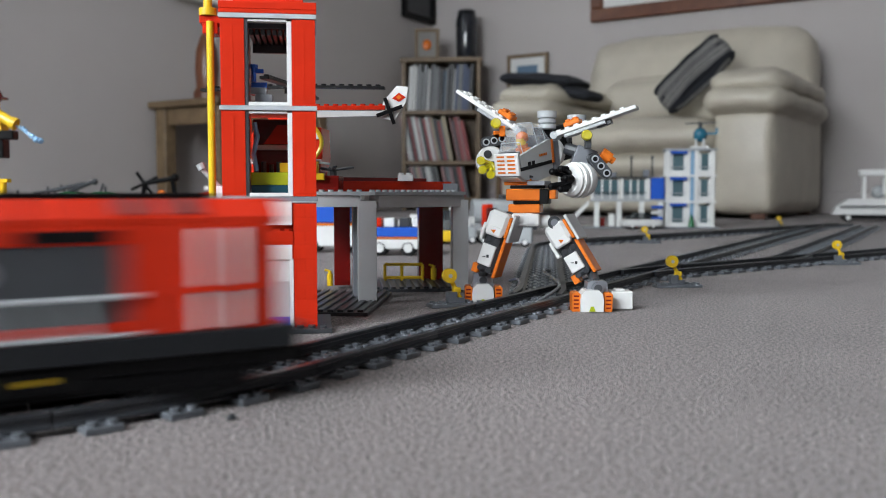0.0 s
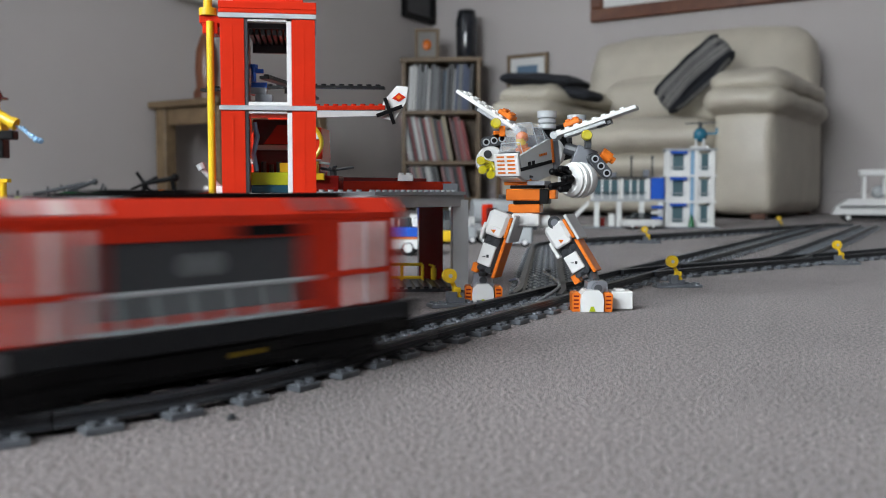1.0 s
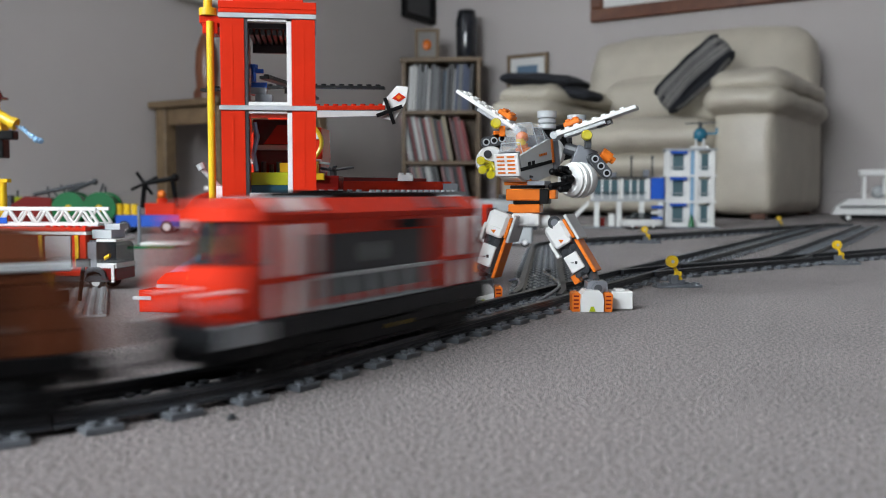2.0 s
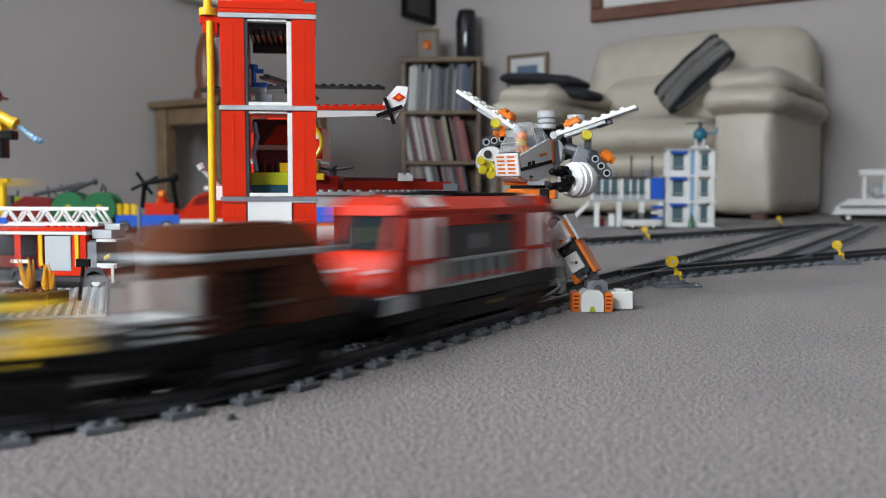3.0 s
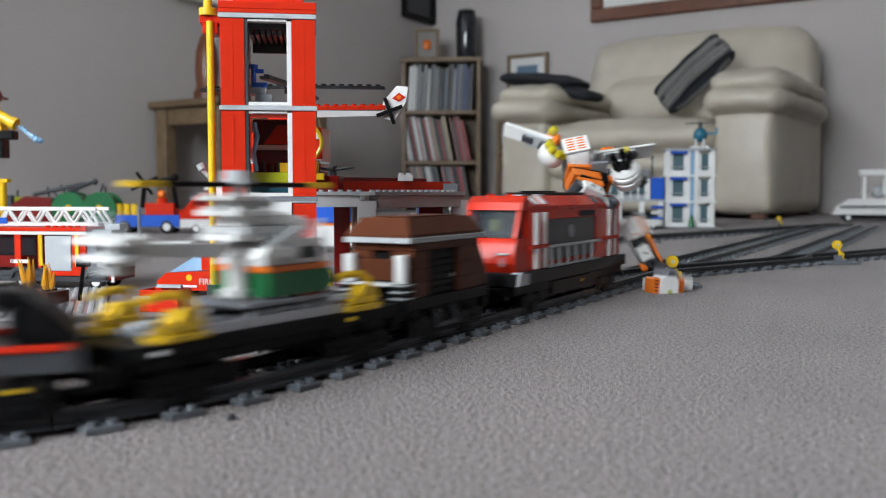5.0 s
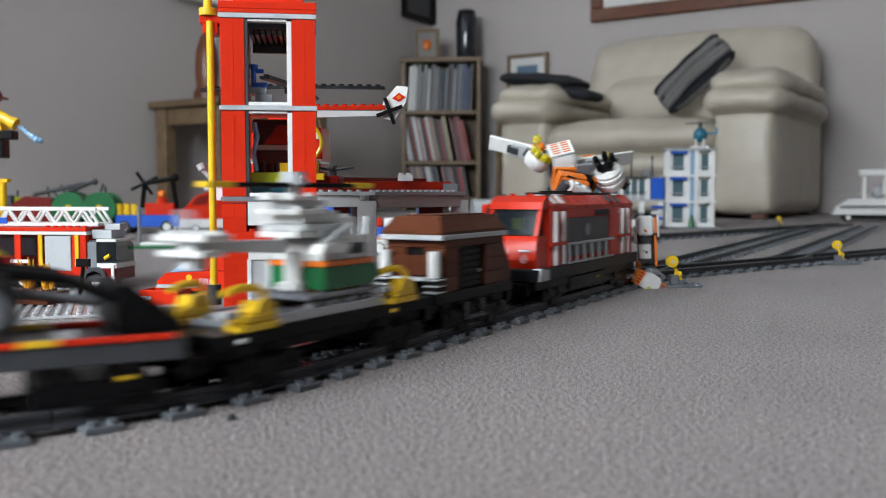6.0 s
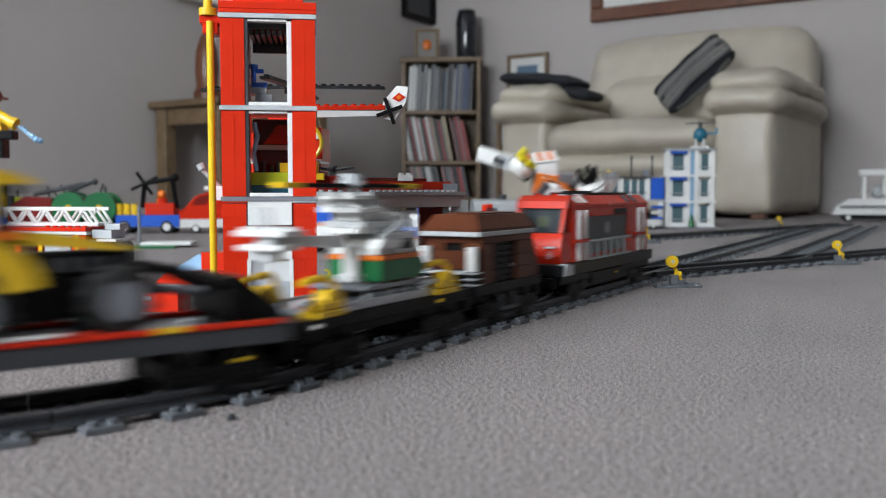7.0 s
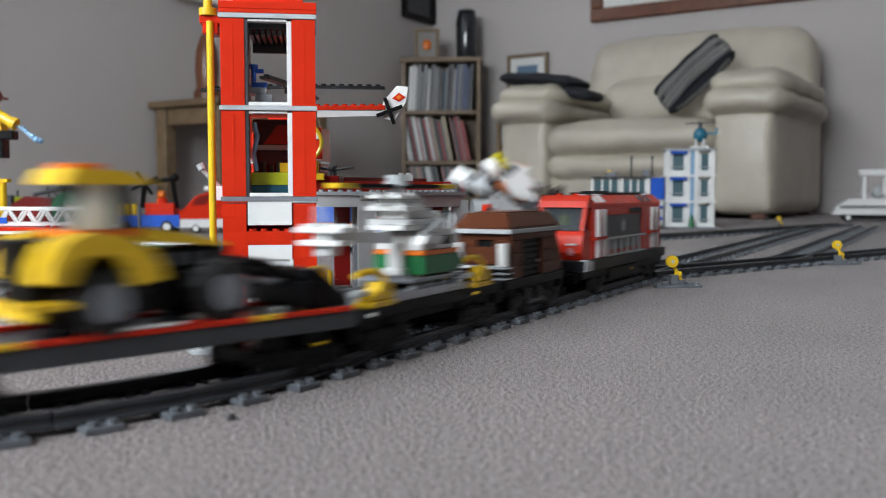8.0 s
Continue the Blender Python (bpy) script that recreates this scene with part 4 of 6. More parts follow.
def at(u, v, y=0.0):
    """Sideways and upward units on the walker's own front plane."""
    return Vector(((u - 950) * K, y, (542 - v) * K))


def strut(b, p, q, wide, deep, c=0.5, lift=0.0):
    """A box from p to q, wide across and deep along y."""
    d = q - p
    ang = math.atan2(d.z, d.x)
    m = Matrix.Translation(p) @ Matrix.Rotation(-ang, 4, "Y")
    return b.box(0, d.length, -deep / 2, deep / 2, -wide / 2 + lift, wide / 2 + lift, c, m)


def robot():
    root = thing("toy_robot_walker", "white, orange and grey toy robot walker with wings", "toy robot", turned((950 - 784) * K, 775, 0))
    face = pose(-10, 0, 122, 10, 0, -40)      # the torso looks aside and a little down
    # pelvis and waist
    Build().box(-22, 2, -12, 12, 69, 80, 1.6).cyl(-15, -13.4, 75, 2.4, 2, "y", 12).cyl(-6, -13.4, 74, 2.4, 2, "y", 12).part("pelvis", WHITE, root)
    Build().cyl(2, -1, 73, 5.6, 9, "x", 18).part("hip_axle", WHITE, root)
    for x, z in ((14.5, 72), (-24, 76)):
        j = Build().cyl(x, -8, z, 5.6, 16, "y", 16).part("hip_joint", DARK_GREY, root)
        Build().lathe([(1.4, 0), (3.2, 0), (3.2, 0.8), (1.4, 0.8)], x, -8.8, z, 14, axis="y").part("joint_ring", MID_GREY, j)
    for z0, z1, w, x, r, mat in ((80.2, 87.6, 13.5, -9, -14, ORANGE), (87.8, 90.4, 12, -8, -4, BLACK), (90.6, 100.6, 15.5, -9, -14, ORANGE), (100.8, 103.4, 15, -6, -14, BLACK),
                                 (103.6, 109.4, 12, -13, -24, ORANGE), (109.6, 112, 11, -10, -34, DARK_GREY)):
        Build().box(-w, w, -11, 11, z0, z1, 0.8, pose(x, 0, 0, 0, 0, r)).part("waist_block", mat, root)
    Build().box(4, 12, -13.4, 6, 88, 100.4, 0.6, pose(0, 0, 0, 0, 0, -14)).part("waist_side", BLACK, root)
    Build().box(12.4, 18, -12, 4, 92, 100, 0.6, pose(0, 0, 0, 0, 0, -14)).part("waist_side", ORANGE, root)
    Build().box(0, 16, -20, -6, 103.4, 107, 0.5, pose(0, 0, 0, 0, 0, -30)).part("waist_plate", MID_GREY, root)
    # torso: grey hull with a dark belt, light cockpit sides, orange rear strip
    hull = [(-23, -3.4), (25, -3.4), (25, -13), (2, -15), (-19, -11), (-24, -7)]
    turn = Matrix(((0, 1, 0, 0), (1, 0, 0, 0), (0, 0, 1, 0), (0, 0, 0, 1)))
    Build().prism(hull, -11.5, 11.5, face @ turn).part("lower_hull", LIT_GREY, root)
    Build().prism([(-25, -8), (-20, -12.2), (2, -16), (2, -15.2), (-19, -11.2), (-24, -7.4)], -9, 9, face @ turn).part("hull_keel", WHITE, root)
    Build().box(-12, 12, -23.5, 25, -3.2, -0.2, 0.3, face).part("belt", BLACK, root)
    for y in (-12, -6):
        Build().box(12.6, 13.4, y - 1.8, y + 1.8, -0.4, 3.2, 0.2, face).part("belt_tab", BLACK, root)
    for x0, x1 in ((9.6, 12.6), (-12.6, -9.6)):
        Build().prism([(-23, 0), (23, 0), (23, 18), (18, 17.4), (-20, 10.6), (-23, 10)], x0, x1, face @ turn).part("cockpit_side", LIT_GREY, root)
    for i in range(5):
        Build().box(12.5, 12.9, 4 + 2.4 * i, 5.8 + 2.4 * i, 5.2, 7.2, 0.1, face).part("side_mark", ORANGE, root)
    Build().box(-9.4, 9.4, -20, 22, 0, 2.4, 0.3, face).part("cockpit_floor", DARK_GREY, root)
    Build().box(-9, 9, 13, 22, 2.6, 22, 1.0, face).part("seat_back", MID_GREY, root)
    panel = Build().box(-12.4, 12.4, -27, -24.2, -6.5, 12.5, 0.6, face).part("nose_panel", WHITE, root, "white nose panel with orange louvres")
    for i in range(5):
        for x in (-5.2, 5.2):
            Build().box(x - 3.8, x + 3.8, -27.6, -26.9, -4.2 + 3.3 * i, -2.8 + 3.3 * i, 0.2, face).part("louvre", ORANGE, panel)
    Build().box(-9, 9, -24, -18, 10.4, 13, 0.5, face).part("nose_lip", DARK_GREY, root)
    # faceted clear canopy
    prof = [(-23, 10.4, 10.5), (-18, 20, 9.5), (-7, 30.5, 7.5), (5, 34, 7), (17, 28.5, 8.5), (23, 18.6, 10.5)]
    verts = [(-w, y, z) for y, z, w in prof] + [(w, y, z) for y, z, w in prof]
    verts += [(-11.5, y, 10.4 + max(0, y + 6) * 0.28) for y, z, w in prof] + [(11.5, y, 10.4 + max(0, y + 6) * 0.28) for y, z, w in prof]
    n = len(prof)
    faces = [[i, i + 1, n + i + 1, n + i] for i in range(n - 1)] + [[2 * n + i, 2 * n + i + 1, i + 1, i] for i in range(n - 1)] + [[n + i, n + i + 1, 3 * n + i + 1, 3 * n + i] for i in range(n - 1)]
    canopy = Build().put(verts, faces, face).part("canopy", CLEAR, root, "clear faceted cockpit canopy", smooth=10)
    # thin light grey rods draw the highlights on the canopy's edges
    for k in (1, 3, 4):
        y, z, w = prof[k]
        zb = 10.4 + max(0, y + 6) * 0.28
        Build().tube([face @ Vector(p) for p in ((-11.6, y, zb), (-w, y, z + 0.2), (w, y, z + 0.2), (11.6, y, zb))], 0.35, 6).part("canopy_edge", LIGHT_GREY, canopy)
    Build().box(-6.5, 6.5, -4, 3, 2.6, 14, 1.0, face).cyl(0, -1, 14.2, 4.6, 3, n=14, m=face).ball((0, -0.5, 22.5), 5.6, 2, (1, 1, 0.95), face).part("pilot", ORANGE, root)
    Build().cyl(0, -2.6, 16.6, 4.2, 5.4, n=14, m=face).part("pilot_face", YELLOW, root)
    Build().box(-11.8, 12.9, 23.3, 27, -3, 17, 0.5, face).part("rear_strip", ORANGE, root)
    Build().box(-12, 12.4, 27.2, 36, -12, 16, 0.8, face).part("rear_block", MID_GREY, root)
    Build().lathe([(4, 36.2), (12.6, 36.2), (13, 38), (13, 41), (11, 42.6), (4, 42.6)], 2, 0, 4, 26, face, "y").part("back_disc", WHITE, root)
    Build().box(-12, 13, 42.8, 58, -4, 24, 1.2, face).box(-10, 10, 30, 56, 16.2, 27, 1.0, face).part("backpack", BLACK, root)
    for x, z in ((-4, 4), (6, 14), (8, 2)):
        Build().cyl(13, 48 + x * 0.4, z, 3, 2.4, "x", 12, m=face).part("backpack_pin", DARK_GREY, root)
    for x, y, z in ((10.5, 18, 152), (37, 22, 149)):
        t = Build().lathe([(6, 0), (8, 1), (8, 4), (6.2, 5), (8, 6), (8, 8.4), (6.6, 9.4), (8.4, 10.4), (8.4, 16), (5, 16), (5, 11)], x, y, z, 20).part("thruster", LIGHT_GREY, root)
        Build().cyl(x, y, z + 11.2, 4.8, 1.2, n=14).part("thruster_throat", DARK_GREY, t)
    # wings: thin plates with a stepped spar below
    for p, q, s in ((at(921, 231, 4), at(816, 157, 30), -1), (at(983, 241, -2), at(1114, 196, -27), 1)):
        d = q - p
        e1 = d.normalized()
        e2 = Vector((0, 0, 1)).cross(e1).normalized()
        e3 = e1.cross(e2)
        m = Matrix.Translation(p) @ Matrix((e1, e2, e3)).transposed().to_4x4()
        L = d.length
        b = Build().box(0, L, -8, 8, -1.6, 1.6, 0.3, m)
        for i in range(int(L / 8)):
            for y in (-4, 4):
                b.cyl(4 + 8 * i, y, 1.6, 2.4, 1.7, n=10, m=m)
        b.part("wing", WHITE, root)
        Build().box(8, L * 0.62, -7, 7, -4.9, -1.8, 0.4, m).part("wing_spar", LIGHT_GREY, root)
        Build().box(L * 0.5, L * 0.68, -4, 4, -6, -1.9, 0.4, m).part("spar_tip", DARK_GREY, root)
        Build().box(10, 24, -6.5, 6.5, 3.2, 7.4, 0.8, m).studs((14, 20), (-3, 3), 7.4, m=m).part("wing_root", ORANGE, root)
        Build().cyl(0, -8, 0, 3.2, 16, "y", 14, m=m).part("wing_hinge", LIGHT_GREY, root)
        c = at(877, 220, -6) if s < 0 else at(1030, 243, -24)
        lamp = Build().lathe([(2, -4), (3.6, -4), (4.6, -2), (4.6, 2), (3.6, 4), (2, 4)], c.x, c.y, c.z, 16, axis="y").part("wing_light", CLEAR_YELLOW, root)
        Build().box(c.x + 1 - 2 * s, c.x + 6 - 2 * s, c.y, c.y + 8, c.z - 11, c.z - 2, 0.5).part("light_base", ORANGE if s < 0 else DARK_GREY, lamp)

    def beam(p, q, name="arm_beam"):
        """A round-ended beam with three pin holes, their inner shade drawn as black discs."""
        d = q - p
        m = Matrix.Translation(p) @ Matrix.Rotation(-math.atan2(d.z, d.x), 4, "Y")
        L = d.length
        out = [((L if abs(a) < math.pi / 2 else 0) + 4.6 * math.cos(a), 4.6 * math.sin(a)) for a in [math.pi * (-0.999 + 1.998 * i / 23) for i in range(24)]]
        ob = Build().prism(out, -4, 4, m).part(name, DARK_GREY, root)
        for i in range(3):
            Build().lathe([(1.9, 0), (3.1, 0), (3.1, 0.7), (1.9, 0.7)], L * i / 2, -4.7, 0, 14, m, "y").part("joint_ring", LIGHT_GREY, ob)
            Build().cyl(L * i / 2, -4.95, 0, 2.0, 0.4, "y", 12, m=m).part("pin_hole", BLACK, ob)
    # arm with the clear claw
    beam(at(861, 252, 6), at(889, 246, 6))
    Build().tube([at(912, 250, 14), at(884, 250, 12), at(868, 280, 8)], 4.2, 10).part("upper_arm", DARK_GREY, root)
    Build().box(-37, -31, 2, 12, 141, 150, 0.8).part("shoulder_block", ORANGE, root)
    shell = Build().lathe([(4, 8), (11, 7), (13, 3), (13, -3), (12, -5.4), (4, -5.4)], -39, 3, 124, 28, axis="y").part("hand_shell", WHITE, root)
    Build().lathe([(2, 0), (3.4, 0), (3.4, 1), (2, 1)], -42, -3.6, 130, 16, axis="y").part("pin_socket", DARK_GREY, shell)
    Build().cyl(-37.5, -3.4, 121.5, 2.6, 1, "y", 12).part("pin_socket", BLACK, shell)
    for a in (165, 215, 265, 310):
        c = Vector((-39 + 9.5 * math.cos(radians(a)), -7, 122 + 9.5 * math.sin(radians(a))))
        Build().cyl(c.x, c.y - 4, c.z, 3.6, 7, "y", 14).rod(c, (-39, -3, 122), 2.2, 8).part("clear_finger", CLEAR_YELLOW, shell, "clear yellow gripper finger")
    # arm with the black claw
    Build().tube([at(1002, 262, 4), at(1030, 272, -2), at(1046, 284, -10)], 5.2, 10).part("upper_arm", DARK_GREY, root)
    Build().box(-9, 9, -7, 7, -9, 9, 0.8, pose(at(1031, 281).x, -4, at(1031, 281).z, 0, 20, 0)).part("elbow_block", MID_GREY, root)
    beam(at(1046, 283, -16), at(1066, 307, -18))
    m = pose(at(1067, 276).x, -10, at(1067, 276).z, 0, 35, 0)
    Build().cyl(-4, 0, 0, 5, 9, "x", 16, m=m).cyl(5, 0, 0, 3, 4, "x", 12, m=m).part("arm_cap", ORANGE, root)
    fore = pose(at(1014, 319).x, -20, at(1014, 319).z, 0, 0, -52)
    Build().lathe([(7, 14), (13, 12), (15, 7), (15, 3.4), (13.6, 2.6), (13.6, 0.6), (15, -0.2), (15, -3.2), (13.4, -4), (13.4, -6), (14, -6.8), (11.5, -10), (7, -10)], 0, 0, 0, 30, fore, "y").part("hand_shell", WHITE, root)
    palm = Build().cyl(0, -12, 0, 6, 4, "y", 14, m=fore).part("claw_palm", BLACK, root)
    for x, z in ((-6, 6), (3, 8), (8, 1), (3, -7), (-7, -5)):
        b = Build().rod(fore @ Vector((x * 0.6, -9, z * 0.6)), fore @ Vector((x, -17, z)), 2.6, 10)
        b.rod(fore @ Vector((x, -15, z)), fore @ Vector((x * 1.1, -21, z * 1.1)), 3.4, 10, 2.8)
        b.ball(fore @ Vector((x * 1.1, -21.5, z * 1.1)), 3.0, 2)
        b.part("claw_finger", BLACK, palm)

    def leg(name, hip, ankle, toe, side):
        """Thigh and shin in one slanting block, ankle and a boot."""
        piv = new(name)
        piv.parent = root
        d = (ankle - hip).normalized()
        nrm = Vector((d.z, 0, -d.x))
        mid = (hip + ankle) / 2
        yaw = Matrix.Translation(mid) @ Matrix.Rotation(radians(-24), 4, "Z") @ Matrix.Translation(-mid)
        core = Build()
        strut(core, hip + d * 6, ankle - d * 7, 17, 18, 2.4)
        core.tilt(yaw).part("shin", DARK_GREY, piv)
        top, low = hip + d * 17, ankle - d * 10

        def plate(p, q, w, y0, y1, nm, mat, off=0.0, c=0.6):
            dd = q - p
            ang = math.atan2(dd.z, dd.x)
            m = yaw @ Matrix.Translation(p + nrm * off) @ Matrix.Rotation(-ang, 4, "Y")
            return Build().box(0, dd.length, y0, y1, -w / 2, w / 2, c, m).part(nm, mat, piv)
        cover = plate(hip - d * 1, top + d * 2, 19, -15, -2, "knee_cover", WHITE, 0, 3.0)
        plate(top - d * 6, top + d * 3.4, 15, -15.4, -9, "knee_lip", WHITE, 0, 1.5)
        plate(hip + d * 12, hip + d * 27, 3, -12, -4, "knee_wing", WHITE, 10.4)
        plate(hip + d * 29, low - d * 2, 12.5, -11.2, -8.4, "shin_panel", WHITE, 1.0, 1.0)
        plate(hip + d * 1, hip + d * 19, 2.4, -14, -5, "orange_fillet", ORANGE, -10.6)
        plate(hip + d * 20, low + d * 6, 3, -10, 9, "edge_strip", ORANGE, -10.2, 1.2)
        plate(hip - d * 2, hip + d * 22, 2.6, -13, 15, "side_fin", LIT_GREY, -13.2)
        plate(low - d * 1, low + d * 7, 6, -9, 2, "cuff", ORANGE, 8)
        s = Build()
        for k in (-4, 4):
            for q in (hip + d * 24.5, low + d * 1):
                c = yaw @ (q + nrm * k + Vector((0, -9, 0)))
                s.cyl(c.x, c.y - 2.2, c.z, 2.4, 2.4, "y", 12)
        s.part("stud", DARK_GREY, piv)
        c = yaw @ (top - d * 1 + Vector((0, -15.6, 0)))
        Build().prism([(c.x - 2.4, c.z + 1.2), (c.x + 2.4, c.z + 1.2), (c.x, c.z - 1.8)], c.y - 0.6, c.y + 0.4).part("small_mark", ORANGE, cover)
        w = yaw @ ((hip + d * 29 + low) / 2 + Vector((0, -11.4, 0)))
        Build().box(w.x - 0.4, w.x + 2.4, w.y - 0.5, w.y + 0.3, w.z - 1, w.z + 1.6, 0.2).box(w.x - 4, w.x - 1.2, w.y - 0.2, w.y + 0.5, w.z - 0.2, w.z + 0.5, 0.1).part("printed_mark", DARK_GREY, piv)
        x, y, z = toe
        a = Build().cyl(ankle.x, y - 16, ankle.z - 3, 5.0, 14, "y", 16)
        a.prism([(ankle.x - 9, z + 13), (ankle.x + 9, z + 13), (ankle.x + 8, ankle.z + 2), (ankle.x + 4, ankle.z + 3), (ankle.x - 4, ankle.z + 3), (ankle.x - 8, ankle.z + 2)], y - 13, y + 4)
        ank = a.part("ankle", MID_GREY, piv)
        Build().rod((ankle.x, y - 4, ankle.z), (ankle.x, 0, ankle.z + 9), 4.4, 12).part("ankle_pin", DARK_GREY, ank)
        Build().lathe([(1.6, 0), (3.4, 0), (3.4, 0.8), (1.6, 0.8)], ankle.x, y - 16.8, ankle.z - 3, 14, axis="y").part("joint_ring", DARK_GREY, ank)
        t = Build().prism([(x - 9.4, z), (x + 8.6, z), (x + 9, z + 9), (x + 8, z + 14.5), (x + 5, z + 17.6), (x - 5.8, z + 17.6), (x - 8.8, z + 14.5), (x - 9.8, z + 9)], y - 24, y - 4).part("boot_toe", WHITE, piv)
        Build().prism([(x - 3, z + 0.4), (x + 2.2, z + 0.4), (x + 0.8, z + 4.6), (x - 1.6, z + 4.6)], y - 24.5, y - 23.9).part("boot_tip", LIME, t)
        for k, f in ((-13, 0), (13, 1)):
            o = Build().prism([(x + k - 3, z), (x + k + 3, z), (x + k + 3.6, z + 14), (x + k + 2, z + 15.6), (x + k - 2, z + 15.6), (x + k - 3.2, z + 14)], y - 20 - 2 * f, y - 4)
            ob = o.part("boot_side", ORANGE, piv)
            for i in range(4):
                Build().box(x + k - 2, x + k + 2.2, y - 20.5 - 2 * f, y - 19.8 - 2 * f, z + 2.4 + 3.2 * i, z + 3.6 + 3.2 * i, 0.2).part("louvre", DARK_RED, ob)
        if side > 0:
            Build().box(x - 10, x + 22, y - 3.8, y + 12, z, z + 13, 1.0).part("boot_heel", WHITE, piv)
            Build().box(x + 18, x + 36, y - 8, y + 10, z, z + 15, 0.8).box(x + 22.4, x + 30, y - 3, y + 8, z + 15, z + 16.4, 0.4).part("heel_block", WHITE, piv)
        else:
            Build().box(x - 10, x + 16, y - 3.8, y + 12, z, z + 13, 1.0).part("boot_heel", WHITE, piv)
        return piv
    left = leg("leg", at(897, 376), at(857, 492), Vector((-45, 26, 0.8)), -1)
    right = leg("leg", at(985, 398), at(1047, 497), Vector((41.5, -22, 0.3)), 1)
    return root, left, right


ROBOT, LEG_A, LEG_B = robot()


def about(c0, c1, turn):
    """Takes the walker's point c0 to c1, in millimetres, and turns it there."""
    return Matrix.Translation(Vector(c1) * 0.001) @ turn @ Matrix.Translation(Vector(c0) * -0.001)


def mech_motion():
    core = (-2, 0, 124)
    # time, place of the chest, lean back, lean sideways, turn
    body = [(0.0, 78, 775, 124, 0, 0, 0), (3.1, 78, 775, 124, 0, 0, 0), (3.3, 80, 777, 123, 1, 0, 0), (3.5, 85, 783, 122, 4, 1, 0), (4.0, 96, 800, 123, 14, 3, 2),
            (4.25, 114, 815, 127, 28, 0, 10), (4.5, 140, 866, 125, 54, -8, 34), (5.0, 138, 892, 123, 58, -12, 38), (6.0, 128, 930, 119, 66, -15, 42), (6.5, 125, 936, 117, 66, -12, 42), (7.0, 112, 942, 107, 70, -6, 42),
            (7.5, 100, 946, 102, 76, 6, 42), (8.0, 76, 950, 93, 84, 22, 42)]
    rows = []
    for t, x, y, z, back, side, spin in body:
        turn = Matrix.Rotation(radians(spin), 4, "Z") @ Matrix.Rotation(radians(side), 4, "Y") @ Matrix.Rotation(radians(-back), 4, Matrix.Rotation(radians(-38), 3, "Z") @ Vector((1, 0, 0)))
        rows.append((t, about(core, (x, y, z), turn)))
    walk(ROBOT, rows)
    where = {r[0]: r[1] for r in rows}
    hip_b = tuple(at(985, 398))
    # the pushed leg: place of its hip, swing, twist
    pushed = [(0.0, 97, 775, 70, 0, 0), (3.1, 97, 775, 70, 0, 0), (3.3, 104, 777, 72, -8, 4), (3.5, 111, 788, 79, -14, 14), (4.0, 115, 812, 76, -10, 18), (4.25, 123, 825, 75, -12, 20), (4.5, 148, 850, 70, -16, 26), (5.0, 186, 905, 70, 4, 18),
              (6.0, 215, 960, 70, 32, 10), (6.5, 214, 966, 68, 34, 10), (7.0, 206, 1000, 40, 60, 20), (7.5, 190, 1010, 30, 66, 30), (8.0, 180, 1015, 24, 74, 30)]
    world_b = []
    for t, x, y, z, swing, twist in pushed:
        turn = Matrix.Rotation(radians(twist), 4, "Z") @ Matrix.Rotation(radians(swing), 4, "Y")
        world_b.append((t, where[t].inverted() @ about(hip_b, (x, y, z), turn)))
    walk(LEG_B, world_b)
    hip_a = Vector(at(897, 376))
    axis = Matrix.Rotation(radians(-38), 3, "Z") @ Vector((1, 0, 0))
    # the other leg sinks behind the train as the walker falls on its back
    drop = []
    for row in body:
        k = min(1, row[4] / 54)
        away = where[row[0]].to_3x3().inverted() @ Vector((0, 40 * k, -62 * k))
        drop.append((row[0], about(hip_a, hip_a + away, Matrix.Rotation(radians(row[4]), 4, axis))))
    walk(LEG_A, drop)
# ---- furniture, in metres on the room's axes ----
def cushion(b, x0, x1, y0, y1, z0, z1, r, m=None, puff=0.03, n=16):
    """A padded block: rounded edges and swollen faces."""
    h = Vector(((x1 - x0) / 2, (y1 - y0) / 2, (z1 - z0) / 2))
    c = Vector(((x0 + x1) / 2, (y0 + y1) / 2, (z0 + z1) / 2))
    r = min(r, *h)
    grid = {}
    faces = []

    def vert(i, j, k):
        key = (i, j, k)
        if key not in grid:
            p = Vector((i / n * 2 - 1, j / n * 2 - 1, k / n * 2 - 1))
            q = Vector((p.x * h.x, p.y * h.y, p.z * h.z))
            inner = Vector([max(-(h[a] - r), min(h[a] - r, q[a])) for a in range(3)])
            d = q - inner
            if d.length > 1e-9:
                q = inner + d.normalized() * r
            for a in range(3):
                o1, o2 = (a + 1) % 3, (a + 2) % 3
                q[a] += puff * p[a] * (1 - p[o1] ** 2) * (1 - p[o2] ** 2)
            q += Vector([noise.noise((q + c) * 7 + Vector((9 * a, 0, 0))) for a in range(3)]) * puff * 0.3
            q += Vector([noise.noise(Vector(((q.x + c.x) * 26, (q.y + c.y) * 9, (q.z + c.z) * 12)) + Vector((5 * a, 3, 0))) for a in range(3)]) * puff * 0.16
            q = q + c
            grid[key] = b.bm.verts.new(m @ q if m else q)
        return grid[key]
    for a in range(3):
        for s in (0, n):
            for i in range(n):
                for j in range(n):
                    quad = []
                    for di, dj in ((0, 0), (1, 0), (1, 1), (0, 1)):
                        ijk = [0, 0, 0]
                        ijk[a], ijk[(a + 1) % 3], ijk[(a + 2) % 3] = s, i + di, j + dj
                        quad.append(vert(*ijk))
                    b.bm.faces.new(quad)
    return b


